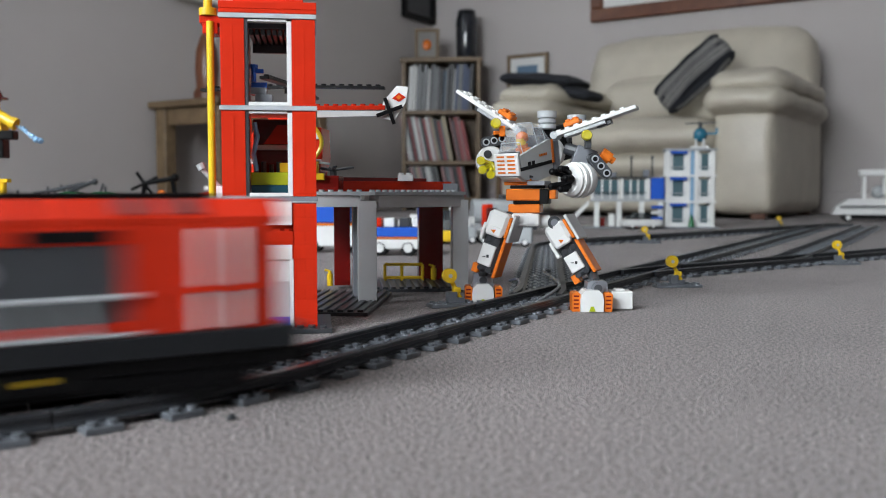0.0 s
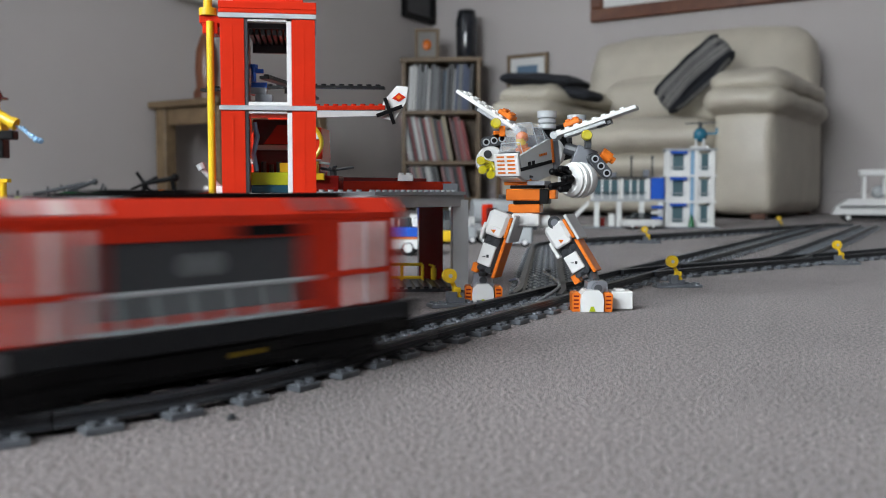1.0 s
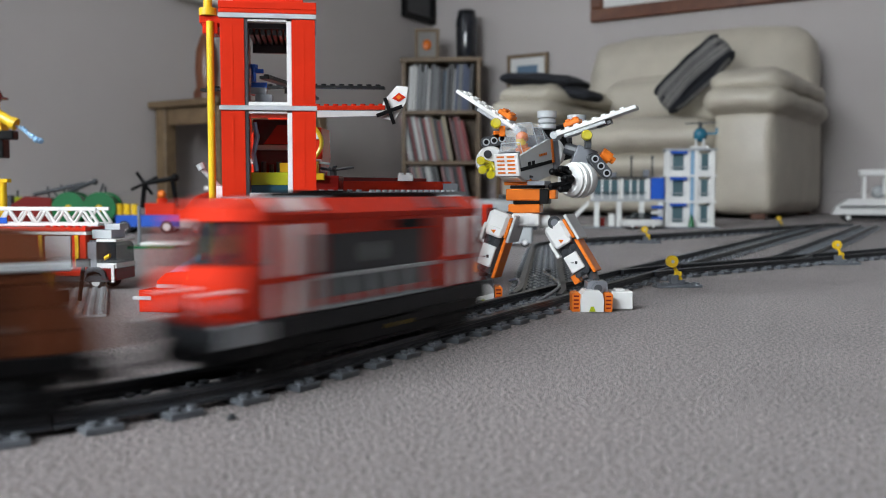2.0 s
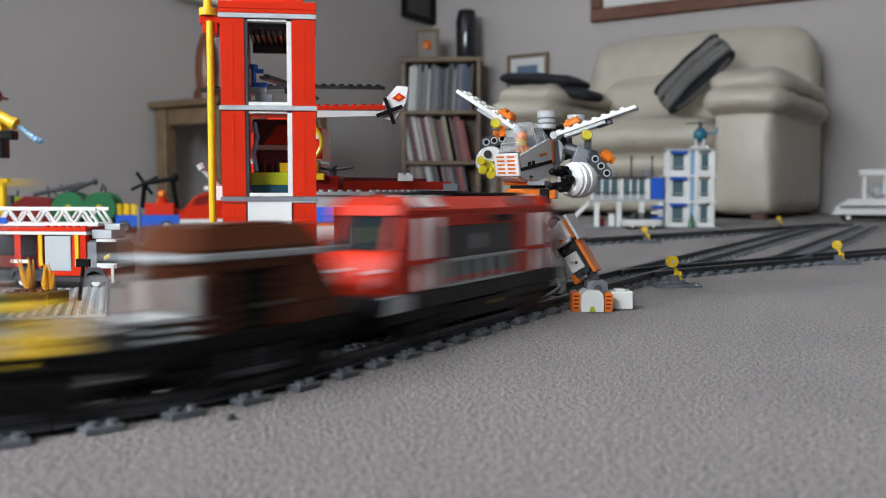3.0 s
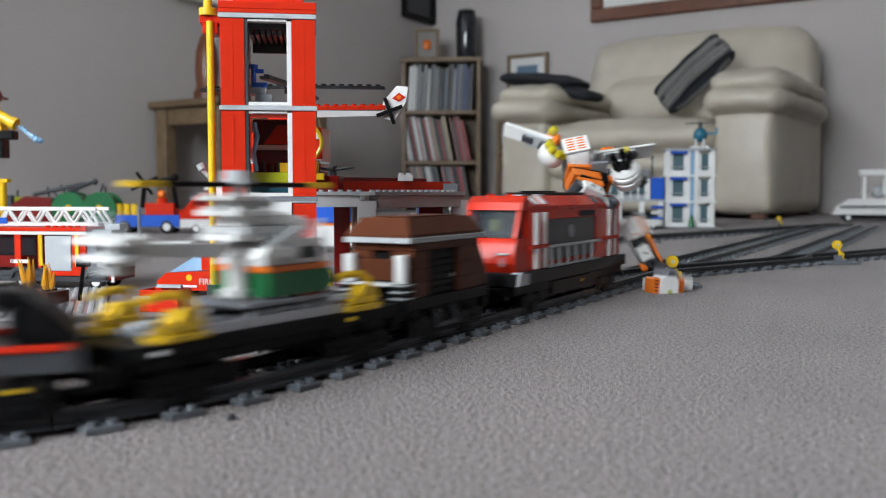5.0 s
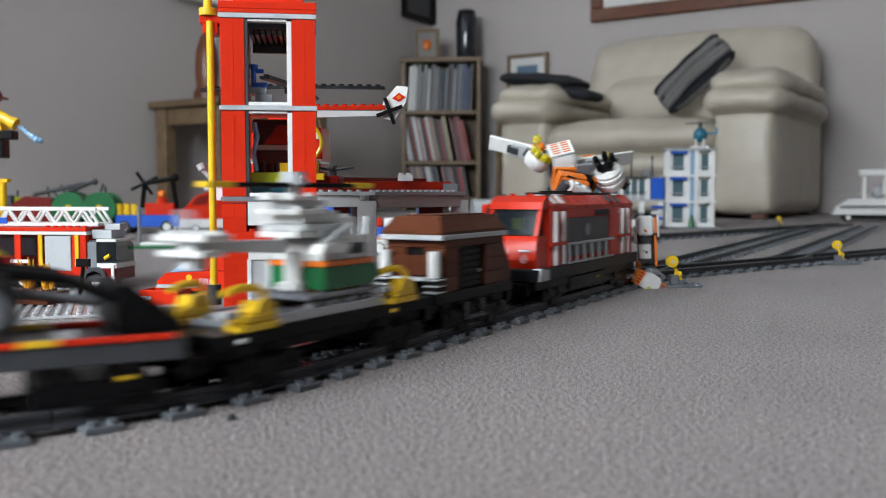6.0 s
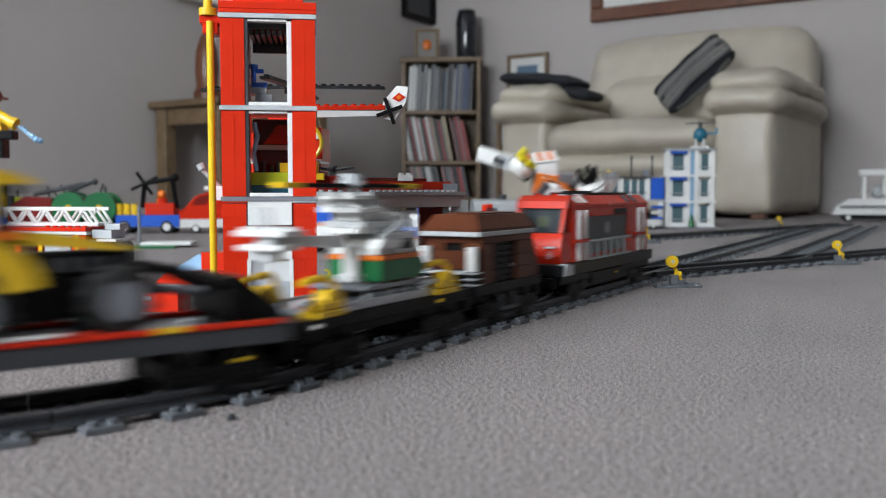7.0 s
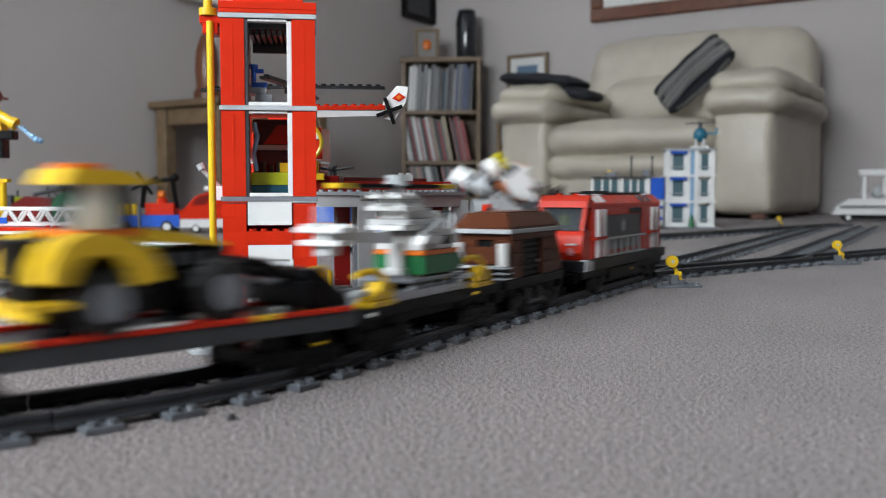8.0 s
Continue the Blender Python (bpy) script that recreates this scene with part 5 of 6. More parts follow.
def armchair():
    root = thing("armchair", "large cream leather armchair with padded arms", "armchair", ROOM @ pose(-1.845, 3.27, 0))
    W, D = 1.09, 0.92

    def pad(name, *a, **k):
        return cushion(Build(), *a, **k).part(name, LEATHER, root, scale=1.0, smooth=60)
    pad("base", 0.2, W - 0.2, 0.03, D - 0.1, 0.02, 0.17, 0.03, puff=0.01)
    pad("seat_front", 0.215, W - 0.215, -0.01, 0.3, 0.145, 0.255, 0.05, puff=0.02)
    pad("seat_cushion", 0.21, W - 0.21, -0.03, 0.66, 0.235, 0.365, 0.06, puff=0.03)
    for x0, x1, n in ((0.0, 0.215, 1), (W - 0.215, W, -1)):
        pad("arm", x0, x1, 0.0, D - 0.05, 0.02, 0.40, 0.03, puff=0.012)
        pad("arm_pad", x0 - 0.03, x1 + 0.035, -0.05, D - 0.12, 0.375, 0.47, 0.045, puff=0.02)
        pad("arm_top", x0 - 0.02, x1 + 0.03, 0.0, D - 0.16, 0.44, 0.53, 0.045, puff=0.025)
    lean = pose(0, 0.60, 0.36, -14, 0, 0)
    pad("back", 0.10, W - 0.03, 0.0, 0.24, -0.3, 0.455, 0.065, m=lean, puff=0.035)
    pad("back_lower", 0.2, W - 0.2, -0.07, 0.12, 0.0, 0.24, 0.07, m=lean, puff=0.03)
    for x in (0.06, W - 0.06):
        for y in (0.06, D - 0.1):
            Build().box(x - 0.025, x + 0.025, y - 0.025, y + 0.025, 0.0, 0.05, 0.004).part("foot", DARK_WOOD, root, scale=1.0)
    c = thing("cushion", "grey striped fabric cushion leaning on the armchair", "cushion", ROOM @ pose(-1.165, 3.66, 0.575, -18, -42, 0))
    cushion(Build(), -0.155, 0.155, -0.03, 0.03, -0.07, 0.07, 0.025, puff=0.02).part("cover", FABRIC, c, scale=1.0, smooth=60)
    for x, w, mt in ((-0.058, 0.009, FABRIC_DARK), (-0.034, 0.006, FABRIC_PALE), (-0.014, 0.005, FABRIC_PALE), (0.006, 0.004, FABRIC_DARK), (0.028, 0.006, FABRIC_PALE), (0.056, 0.01, FABRIC_DARK)):
        cushion(Build(), -0.153, 0.153, -0.0315, 0.0315, x - w, x + w, 0.008, puff=0.02).part("stripe", mt, c, scale=1.0, smooth=60)
    coat = Build()
    cushion(coat, -0.14, 0.18, -0.1, 0.14, 0, 0.035, 0.017, puff=0.02)
    cushion(coat, 0.05, 0.27, -0.08, 0.08, -0.018, 0.018, 0.02, puff=0.01, m=pose(0, 0, 0.0, 0, 8, 0))
    ob = tagged(coat.part("folded_jacket", FABRIC_DARK, scale=1.0, smooth=60), "dark folded jacket lying on the chair arm", "jacket")
    ob.matrix_basis = ROOM @ pose(-1.76, 3.45, 0.548, 0, 6, 0)


armchair()


def bookcase(m, w, h, d, levels, seed):
    rnd = random.Random(seed)
    root = thing("bookcase", "small oak bookcase filled with books and magazines", "bookcase", ROOM @ m, "bookcases")
    for x0, x1 in ((0, 0.022), (w - 0.022, w)):
        Build().box(x0, x1, 0, d, 0, h - 0.022, 0.002).part("side_panel", OAK, root, scale=1.0)
    Build().box(-0.008, w + 0.008, -0.01, d, h - 0.022, h, 0.003).part("top", OAK, root, scale=1.0)
    Build().box(0.022, w - 0.022, d - 0.012, d, 0, h - 0.022, 0).part("back_panel", OAK, root, scale=1.0)
    for z in levels:
        Build().box(0.022, w - 0.022, 0.004, d - 0.012, z, z + 0.02, 0.002).part("shelf", OAK, root, scale=1.0)
    for z, top in zip(levels, levels[1:] + [h - 0.022]):
        x = 0.03
        lean = -11 if z < 0.4 else rnd.choice((0, 3))
        while x < w - 0.06:
            t = rnd.choice((0.007, 0.01, 0.014, 0.02))
            bh = min(top - z - 0.03, rnd.uniform(0.2, 0.265))
            col = rnd.choice([BOOKS[i] for i in ((2, 2, 0, 2, 1, 2, 3, 0, 1, 2, 6) if z > 0.4 else (2, 4, 1, 0, 7, 2, 4, 5, 2, 1, 0))])
            bk = thing("book", BOOK_LABEL[col.name], "book", ROOM @ m @ pose(x, rnd.uniform(0.012, 0.03), z + 0.021, 0, lean, 0), "books on the bookcase")
            Build().box(0, t, 0, 0.17, 0, bh, 0.001).part("cover", col, bk, scale=1.0)
            Build().box(t * 0.15, t * 0.85, 0.004, 0.168, bh, bh + 0.001, 0).part("pages", PAPER, bk, scale=1.0)
            x += t / math.cos(radians(lean)) + 0.001
            if rnd.random() < 0.06:
                x += 0.02


BOOKS, BOOK_LABEL = [], {}
for nm, c, lab in (("book_white", (0.6, 0.6, 0.58), "slim white-spined book standing on the shelf"), ("book_grey", (0.13, 0.135, 0.14), "grey-spined book standing on the shelf"), ("book_black", (0.02, 0.02, 0.022), "black-spined book standing on the shelf"),
                   ("book_navy", (0.03, 0.05, 0.12), "navy-spined book standing on the shelf"), ("book_red", (0.28, 0.03, 0.03), "red-spined book standing on the shelf"), ("book_cream", (0.36, 0.3, 0.2), "cream-spined book standing on the shelf"),
                   ("book_blue", (0.10, 0.18, 0.27), "pale blue spined book standing on the shelf"), ("book_pink", (0.32, 0.17, 0.17), "dull pink spined book standing on the shelf")):
    BOOKS.append(material(nm, c, rough=0.45, grain=0.15, grain_size=40))
    BOOK_LABEL[nm] = lab
bookcase(ROOM.inverted() @ pose(-0.215, 4.72, 0, 0, 0, -3), 0.41, 0.79, 0.22, [0.05, 0.24, 0.50], 4)
bookcase(pose(-2.28, 4.0, 0), 0.4, 0.55, 0.25, [0.05, 0.29], 9)


def oddments():
    # pictures, ornaments, side table
    root = thing("framed_picture", "wide picture in a red-brown wooden frame on the wall", "picture", ROOM @ pose(-1.885, NORTH - 0.03, 0.945))
    w, h, f = 1.9, 0.9, 0.065
    for x0, x1, z0, z1 in ((0, w, 0, f), (0, w, h - f, h), (0, f, f, h - f), (w - f, w, f, h - f)):
        Build().box(x0, x1, 0, 0.028, z0, z1, 0.006).part("frame_bar", DARK_WOOD, root, scale=1.0)
    Build().box(f, w - f, 0.016, 0.026, f, h - f, 0).part("mount", PAPER, root, scale=1.0)
    Build().box(f + 0.12, w - f - 0.12, 0.012, 0.018, f + 0.12, h - f - 0.12, 0).part("print", FABRIC_PALE, root, scale=1.0)
    fr = thing("photo_frame", "small oak photo frame standing on the low bookcase", "photo frame", ROOM @ pose(-2.36, 4.255, 0.64))
    for x0, x1, z0, z1 in ((0, 0.24, 0, 0.02), (0, 0.24, 0.16, 0.18), (0, 0.02, 0.02, 0.16), (0.22, 0.24, 0.02, 0.16)):
        Build().box(x0, x1, 0, 0.015, z0, z1, 0.002).part("frame_bar", OAK, fr, scale=1.0)
    Build().box(0.02, 0.22, 0.006, 0.012, 0.02, 0.16, 0).part("photo", PAPER, fr, scale=1.0)
    Build().box(0.06, 0.18, 0.003, 0.006, 0.05, 0.12, 0).part("print", BOOKS[6], fr, scale=1.0)
    sp = thing("dark_vase", "tall dark blue glass vase on the bookcase", "vase", pose(0.125, 4.84, 0.792))
    Build().lathe([(0.05, 0), (0.056, 0.02), (0.057, 0.2), (0.05, 0.235), (0.042, 0.245)], n=24).part("body", DARK_GLASS, sp, scale=1.0)
    Build().lathe([(0.044, 0.238), (0.05, 0.25), (0.044, 0.26), (0.038, 0.254)], n=24).part("rim", DARK_GLASS, sp, scale=1.0)
    ph = thing("ornament", "small brown framed ornament standing on the bookcase", "ornament", pose(-0.15, 4.82, 0.792, -6, 0, -3))
    for x0, x1, z0, z1 in ((0, 0.13, 0, 0.018), (0, 0.13, 0.15, 0.168), (0, 0.018, 0.018, 0.15), (0.112, 0.13, 0.018, 0.15)):
        Build().box(x0, x1, 0, 0.015, z0, z1, 0.002).part("frame_bar", OAK, ph, scale=1.0)
    Build().box(0.018, 0.112, 0.006, 0.012, 0.018, 0.15, 0).part("backing", FABRIC_PALE, ph, scale=1.0)
    Build().ball((0.065, 0.0, 0.08), 0.024, 2, (1, 0.4, 1.2)).part("figure", ORANGE, ph, scale=1.0)
    pc = thing("small_picture", "small dark framed picture on the wall", "picture", ROOM @ pose(WEST + 0.03, 3.97, 1.03, 0, 0, 90))
    for x0, x1, z0, z1 in ((0, 0.3, 0, 0.03), (0, 0.3, 0.27, 0.3), (0, 0.03, 0.03, 0.27), (0.27, 0.3, 0.03, 0.27)):
        Build().box(x0, x1, 0, 0.025, z0, z1, 0.003).part("frame_bar", BLACK, pc, scale=1.0)
    Build().box(0.03, 0.27, 0.012, 0.02, 0.03, 0.27, 0).part("print", DARK_GLASS, pc, scale=1.0)
    # side table
    tb = thing("side_table", "square-legged oak side table against the wall", "side table", ROOM @ pose(-2.82, 2.32, 0))
    Build().box(-0.02, 0.36, -0.02, 0.62, 0.415, 0.44, 0.004).part("tabletop", OAK, tb, scale=1.0)
    for x in (0, 0.29):
        for y in (0, 0.55):
            Build().box(x, x + 0.055, y, y + 0.055, 0, 0.415, 0.004).part("leg", OAK, tb, scale=1.0)
    for x0, x1, y0, y1 in ((0.06, 0.285, 0.01, 0.03), (0.06, 0.285, 0.57, 0.59), (0.315, 0.335, 0.06, 0.545)):
        Build().box(x0, x1, y0, y1, 0.35, 0.414, 0.003).part("apron", OAK, tb, scale=1.0)
    st = thing("carved_ornament", "dark carved wooden ornament on the side table", "ornament", ROOM @ pose(-2.64, 2.42, 0.442))
    Build().lathe([(0.05, 0), (0.052, 0.03), (0.04, 0.05), (0.045, 0.12), (0.04, 0.19), (0.024, 0.24), (0.008, 0.262)], n=18).part("body", DARK_WOOD, st, scale=1.0)


oddments()
# ---- other toys on the carpet ----
def wheel_at(root, x, y, z, r, w=6.0):
    t = Build().lathe([(r * 0.8, -w / 2), (r, -w / 3), (r, w / 3), (r * 0.8, w / 2)], x, y, z, 20, axis="y").part("tyre", RUBBER, root)
    Build().cyl(x, y - w / 2 - 0.4, z, r * 0.56, w + 0.8, "y", 16).part("rim", WHITE, t)


def writing(words, size, m, parent):
    """White raised lettering as a part."""
    c = bpy.data.curves.new("lettering", "FONT")
    c.body, c.size, c.extrude = words, mm(size), mm(0.15)
    src = bpy.data.objects.new("lettering", c)
    me = bpy.data.meshes.new_from_object(src)
    me.materials.clear()
    me.materials.append(WHITE)
    bpy.data.objects.remove(src)
    ob = new("lettering", me)
    ob.parent, ob.matrix_basis = parent, m
    return ob


def fire_engine():
    root = thing("toy_fire_engine", "red and white toy fire engine with a white turntable ladder", "toy fire engine", turned(-423, 931, -8))
    for x in (0, 79):
        for y in (-16, 16):
            wheel_at(root, x, y, 8, 8)
    Build().box(-60, 96, -20, 20, 8, 14, 0.5).part("chassis", DARK_GREY, root)
    Build().box(14, 52, -22, 22, 14, 22, 0.4).part("sill", RED, root)
    Build().box(-60, -12, -22, 22, 22, 34, 0.4).part("side_band", DARK_RED, root, "dark red side band with white lettering")
    writing("FIRE", 5.0, pose(-0.026, -0.02225, 0.0265, 90, 0, 0), root)
    Build().box(-12.6, -3, -22.6, -22, 26.5, 30, 0.1).part("lettering_bar", WHITE, root)
    Build().box(-60, 2, -22, 22, 34.2, 52, 0.4).part("crew_window", SMOKE, root)
    for x in (-34, -12, 4):
        Build().box(x, x + 4, -22.4, 22.4, 22, 56, 0.3).part("pillar", RED, root)
    Build().box(12, 40, -22.6, 22.6, 19, 54, 0.4).part("shutter", LIGHT_GREY, root, "pale grey roller shutter")
    for x in (6, 45):
        Build().box(x, x + 4, -24, -22.4, 24, 55, 0.3).part("grab_rail", YELLOW, root)
    Build().box(41, 56, -22, 22, 20, 55, 0.4).part("rear_body", RED, root)
    Build().box(-60, 58, -22.6, 22.6, 55.2, 58.4, 0.3).part("stripe", WHITE, root)
    Build().box(-60, 56, -22, 22, 58.6, 62.5, 0.3).studs(range(12, 56, 8), (-16, 0, 16), 62.5, n=8).part("roof", RED, root)
    for x in (0, 79):
        Build().prism([(x - 13, 12), (x - 11, 19), (x - 5, 23), (x + 5, 23), (x + 11, 19), (x + 13, 12), (x + 9.5, 12), (x + 7, 17), (x, 19.5), (x - 7, 17), (x - 9.5, 12)], -22.8, 22.8).part("wheel_arch", DARK_GREY, root)
    Build().box(56, 74, -20, 20, 22, 48, 0.4).studs((60, 66, 72), (-16, 16), 48).part("cab_back", MID_GREY, root)
    Build().prism([(74, 27), (110, 27), (110, 44), (104, 48), (74, 48)], -19, 19).part("windscreen", SMOKE, root, "dark cab glass")
    Build().box(74, 112, -20, 20, 22, 27, 0.4).part("cab_rail", WHITE, root)
    Build().box(82, 111, -20, 20, 10, 21.8, 0.5).part("bumper", DARK_RED, root)
    Build().box(74, 112, -20, 20, 48.2, 51, 0.4).part("cab_roof", WHITE, root)
    Build().box(60, 98, -14, 14, 51.2, 60, 0.5).box(80, 110, -9, 9, 60, 66, 0.5).part("roof_deck", LIGHT_GREY, root)
    Build().box(103, 109, -22, -20.2, 8, 26, 0.4).part("mirror_arm", WHITE, root)
    Build().rod((90, -20, 32), (100, -20, 35), 2.2, 8).part("nozzle", YELLOW, root)
    # the body stands further forward and the cab is short
    for ob in root.children:
        if ob.name.split(".")[0] not in ("tyre", "wheel_arch"):
            for v in ob.data.vertices:
                x = v.co.x * 1000
                if x > -20:
                    v.co.x = mm(x + 15 * min(1, (x + 20) / 20) if x <= 56 else 71 + (x - 56) * 0.55)
    # ladder
    for y in (-13, 13):
        b = Build().box(-70, 78, y - 1.5, y + 1.5, 79, 82.5, 0.4).box(-70, 80, y - 1.5, y + 1.5, 63.5, 67, 0.4)
        for i in range(7):
            x = -66 + i * 20
            b.rod((x, y, 66), (x + 10, y, 80), 1.5, 6).rod((x + 10, y, 80), (x + 20, y, 66), 1.5, 6)
        b.rod((70, y, 81), (80, y, 66), 1.7, 6)
        b.part("ladder_side", WHITE, root)
    for i in range(9):
        Build().rod((-64 + 17 * i, -13, 65), (-64 + 17 * i, 13, 65), 1.4, 6).part("rung", WHITE, root)
    Build().box(-44, -18, -15.4, -14.6, 66, 72, 0.2).part("ladder_label", BLUE, root)
    Build().rod((-52, 30, 14), (-52, 30, 108), 4.2, 12).box(-60, -44, 26, 34, 108, 112, 0.4).part("hose_mast", YELLOW, root)
    Build().box(-60, 50, -21, 21, 14, 19, 0.3).part("floor_pan", DARK_GREY, root)
    return root


fire_engine()


def base_plate():
    root = thing("studded_baseplate", "light grey studded toy baseplate lying on the carpet", "toy baseplate", turned(-335, 900, 20))
    Build().box(-168, 0, -208, 0, 0.2, 2.4, 0.3).part("sheet", LIGHT_GREY, root)
    st = Build().studs(range(-164, 0, 8), range(-204, 0, 8), 2.4, n=8).part("studs", LIGHT_GREY, root)
    tagged(st, kind="stuff")
    b = thing("toy_crate", "small red open toy crate with a grey bar", "toy crate", turned(-229, 742, -10, 0.3))
    for x0, x1, y0, y1 in ((-17, 17, -12, -10), (-17, 17, 10, 12), (-17, -15, -10, 10), (15, 17, -10, 10)):
        Build().box(x0, x1, y0, y1, 0, 18, 0.4).part("side", RED, b)
    Build().box(-15, 15, -10, 10, 0, 2, 0.2).part("bottom", RED, b)
    Build().box(-22, -6, -13.4, -12.1, 10, 13, 0.3).box(-10, 12, 4, 8, 18.1, 21, 0.3).part("bar", LIGHT_GREY, b)


base_plate()


def flame(x, y, z, s, seed):
    rnd = random.Random(seed)
    root = thing("toy_flame", "clear orange toy flame piece on a brown block", "toy flame", turned(x, y, 0, z), "flames")
    for i in range(7):
        a = rnd.uniform(0, 6.28)
        r = rnd.uniform(1, 4.5) * s
        h = rnd.uniform(14, 28) * s
        m = Matrix.Translation((r * math.cos(a), r * math.sin(a), 0)) @ pose(0, 0, 0, rnd.uniform(-12, 12), rnd.uniform(-12, 12), 0)
        Build().lathe([(0.8 * s, 0), (2.6 * s, h * 0.25), (1.8 * s, h * 0.55), (0.3 * s, h)], n=8, m=m).part("flame_tongue", CLEAR_ORANGE, root)


def small_scenery():
    bx = thing("toy_block", "brown toy block under clear flames", "toy block", turned(-330, 760, -14, 4.3))
    Build().box(-34, 6, -14, 14, 0, 10, 0.4).studs((-28, -20, -12, -4), (-8, 0, 8), 10).part("body", BROWN, bx)
    flame(-354, 768, 16, 1.0, 1)
    flame(-334, 758, 16, 1.05, 2)
    ax = Build().rod((-312, 772, 5), (-308, 772, 36), 1.8, 8).box(-314, -302, 770.5, 773.5, 34, 41, 0.4)
    tagged(ax.part("toy_axe", BLACK), "black toy axe standing upright on the baseplate", "toy axe")
    # small figure with a hose, on a ladder top outside the truck
    f = Build()
    f.box(-8, 8, -4, 4, 0, 12, 0.6).paint(0)
    f.prism([(-8, 12), (8, 12), (6, 25), (-6, 25)], -4.5, 4.5).paint(1)
    f.rod((3, 0, 24), (14, -3, 18.6), 3.3, 12, 2.9).rod((12.4, -3, 19.4), (15, -3, 18.2), 3.6, 12).paint(1)
    f.cyl(0, 0, 25, 4.6, 9, n=16).paint(1)
    f.ball((0, 0, 34), 6.2, 2, (1, 1, 0.85)).lathe([(8, 0), (8.2, 0.8), (6, 1.4)], 1, 0, 32.2, 18).paint(2)
    f.box(4, 14, -5, 2, 10, 15, 0.6).paint(0)
    doll = tagged(f.part("toy_figure", [BLACK, YELLOW, DARK_RED]), "toy figure doll with yellow sleeves and dark red helmet", "toy figure")
    doll.matrix_basis = pose(-0.248, 0.50, 0.1165)
    jet = thing("toy_water_jet", "clear blue toy water jet from the figure's hose", "toy water jet")
    rnd = random.Random(5)
    p = Vector((-233, 497, 134))
    for i in range(7):
        q = p + Vector((1.9, -0.2, -1.25 + rnd.uniform(-0.5, 0.5)))
        Build().rod(p, q, 0.7 + 0.12 * i, 8).part("jet_piece", CLEAR_BLUE, jet)
        Build().ball(q + Vector((0, rnd.uniform(-1, 1), rnd.uniform(-1, 1))), 0.9 + 0.14 * i, 2).part("drop", CLEAR_BLUE, jet)
        p = q
    st = thing("toy_platform", "grey toy platform post holding a figure", "toy platform", turned(-262, 500, 0))
    Build().box(-20, 8, -16, 16, 112.8, 116.4, 0.4).part("platform", MID_GREY, st)
    Build().box(-14, -4, -5, 5, 3.4, 112.8, 0.6).part("post", MID_GREY, st)
    Build().box(-24, 8, -20, 20, 0.2, 3.4, 0.4).part("foot", MID_GREY, st)
    # red car beside the tower
    car = thing("toy_fire_car", "red toy fire car with a clear blue windscreen", "toy car", turned(-229, 858, -14))
    for x in (-16, 24):
        for y in (-14, 14):
            wheel_at(car, x, y, 7, 7)
    Build().prism([(-36, 6), (50, 6), (50, 24), (20, 25), (-28, 22), (-38, 14)], -18, 18).part("body", RED, car)
    Build().prism([(-26, 22.5), (8, 25), (14, 38), (4, 40)], -15, 15).part("windscreen", CLEAR_BLUE, car)
    Build().box(8, 50, -17, 17, 25.2, 42, 0.6).part("cab", RED, car)
    Build().box(-34, 4, -18.6, -18.1, 9, 11, 0.2).part("stripe", WHITE, car)
    writing("FIRE", 8.0, pose(0.006, -0.0183, 0.012, 90, 0, 0), car)
    Build().cyl(-4, -18.4, 18, 3, 1, "y", 12).part("badge", YELLOW, car)
    # loose plate inside the bend
    lp = thing("loose_plate", "grey rounded toy plate with studs and a green piece", "toy plate", turned(-134, 549, 12))
    Build().prism([(-18, 0.3), (20, 0.3), (20, 3.4), (-22, 3.4)], -9, 9).studs((-14, -6, 2), (-4, 4), 3.4).cyl(-6, 0, 3.4, 5.4, 4, n=14).cyl(5, -1, 3.4, 5.4, 5, n=14).part("plate", LIGHT_GREY, lp)
    Build().cyl(15, 0, 3.5, 5, 8, n=14).part("green_piece", GREEN, lp)
    bit = Build().box(-2, 2, -1.4, 1.4, 0.2, 1.6, 0.3).cyl(0, 0, 1.6, 1.3, 1, n=10)
    tagged(bit.part("toy_bit", DARK_GREY), "tiny black toy piece lying on the carpet", "toy piece").matrix_basis = turned(-91, 384, 30)


small_scenery()


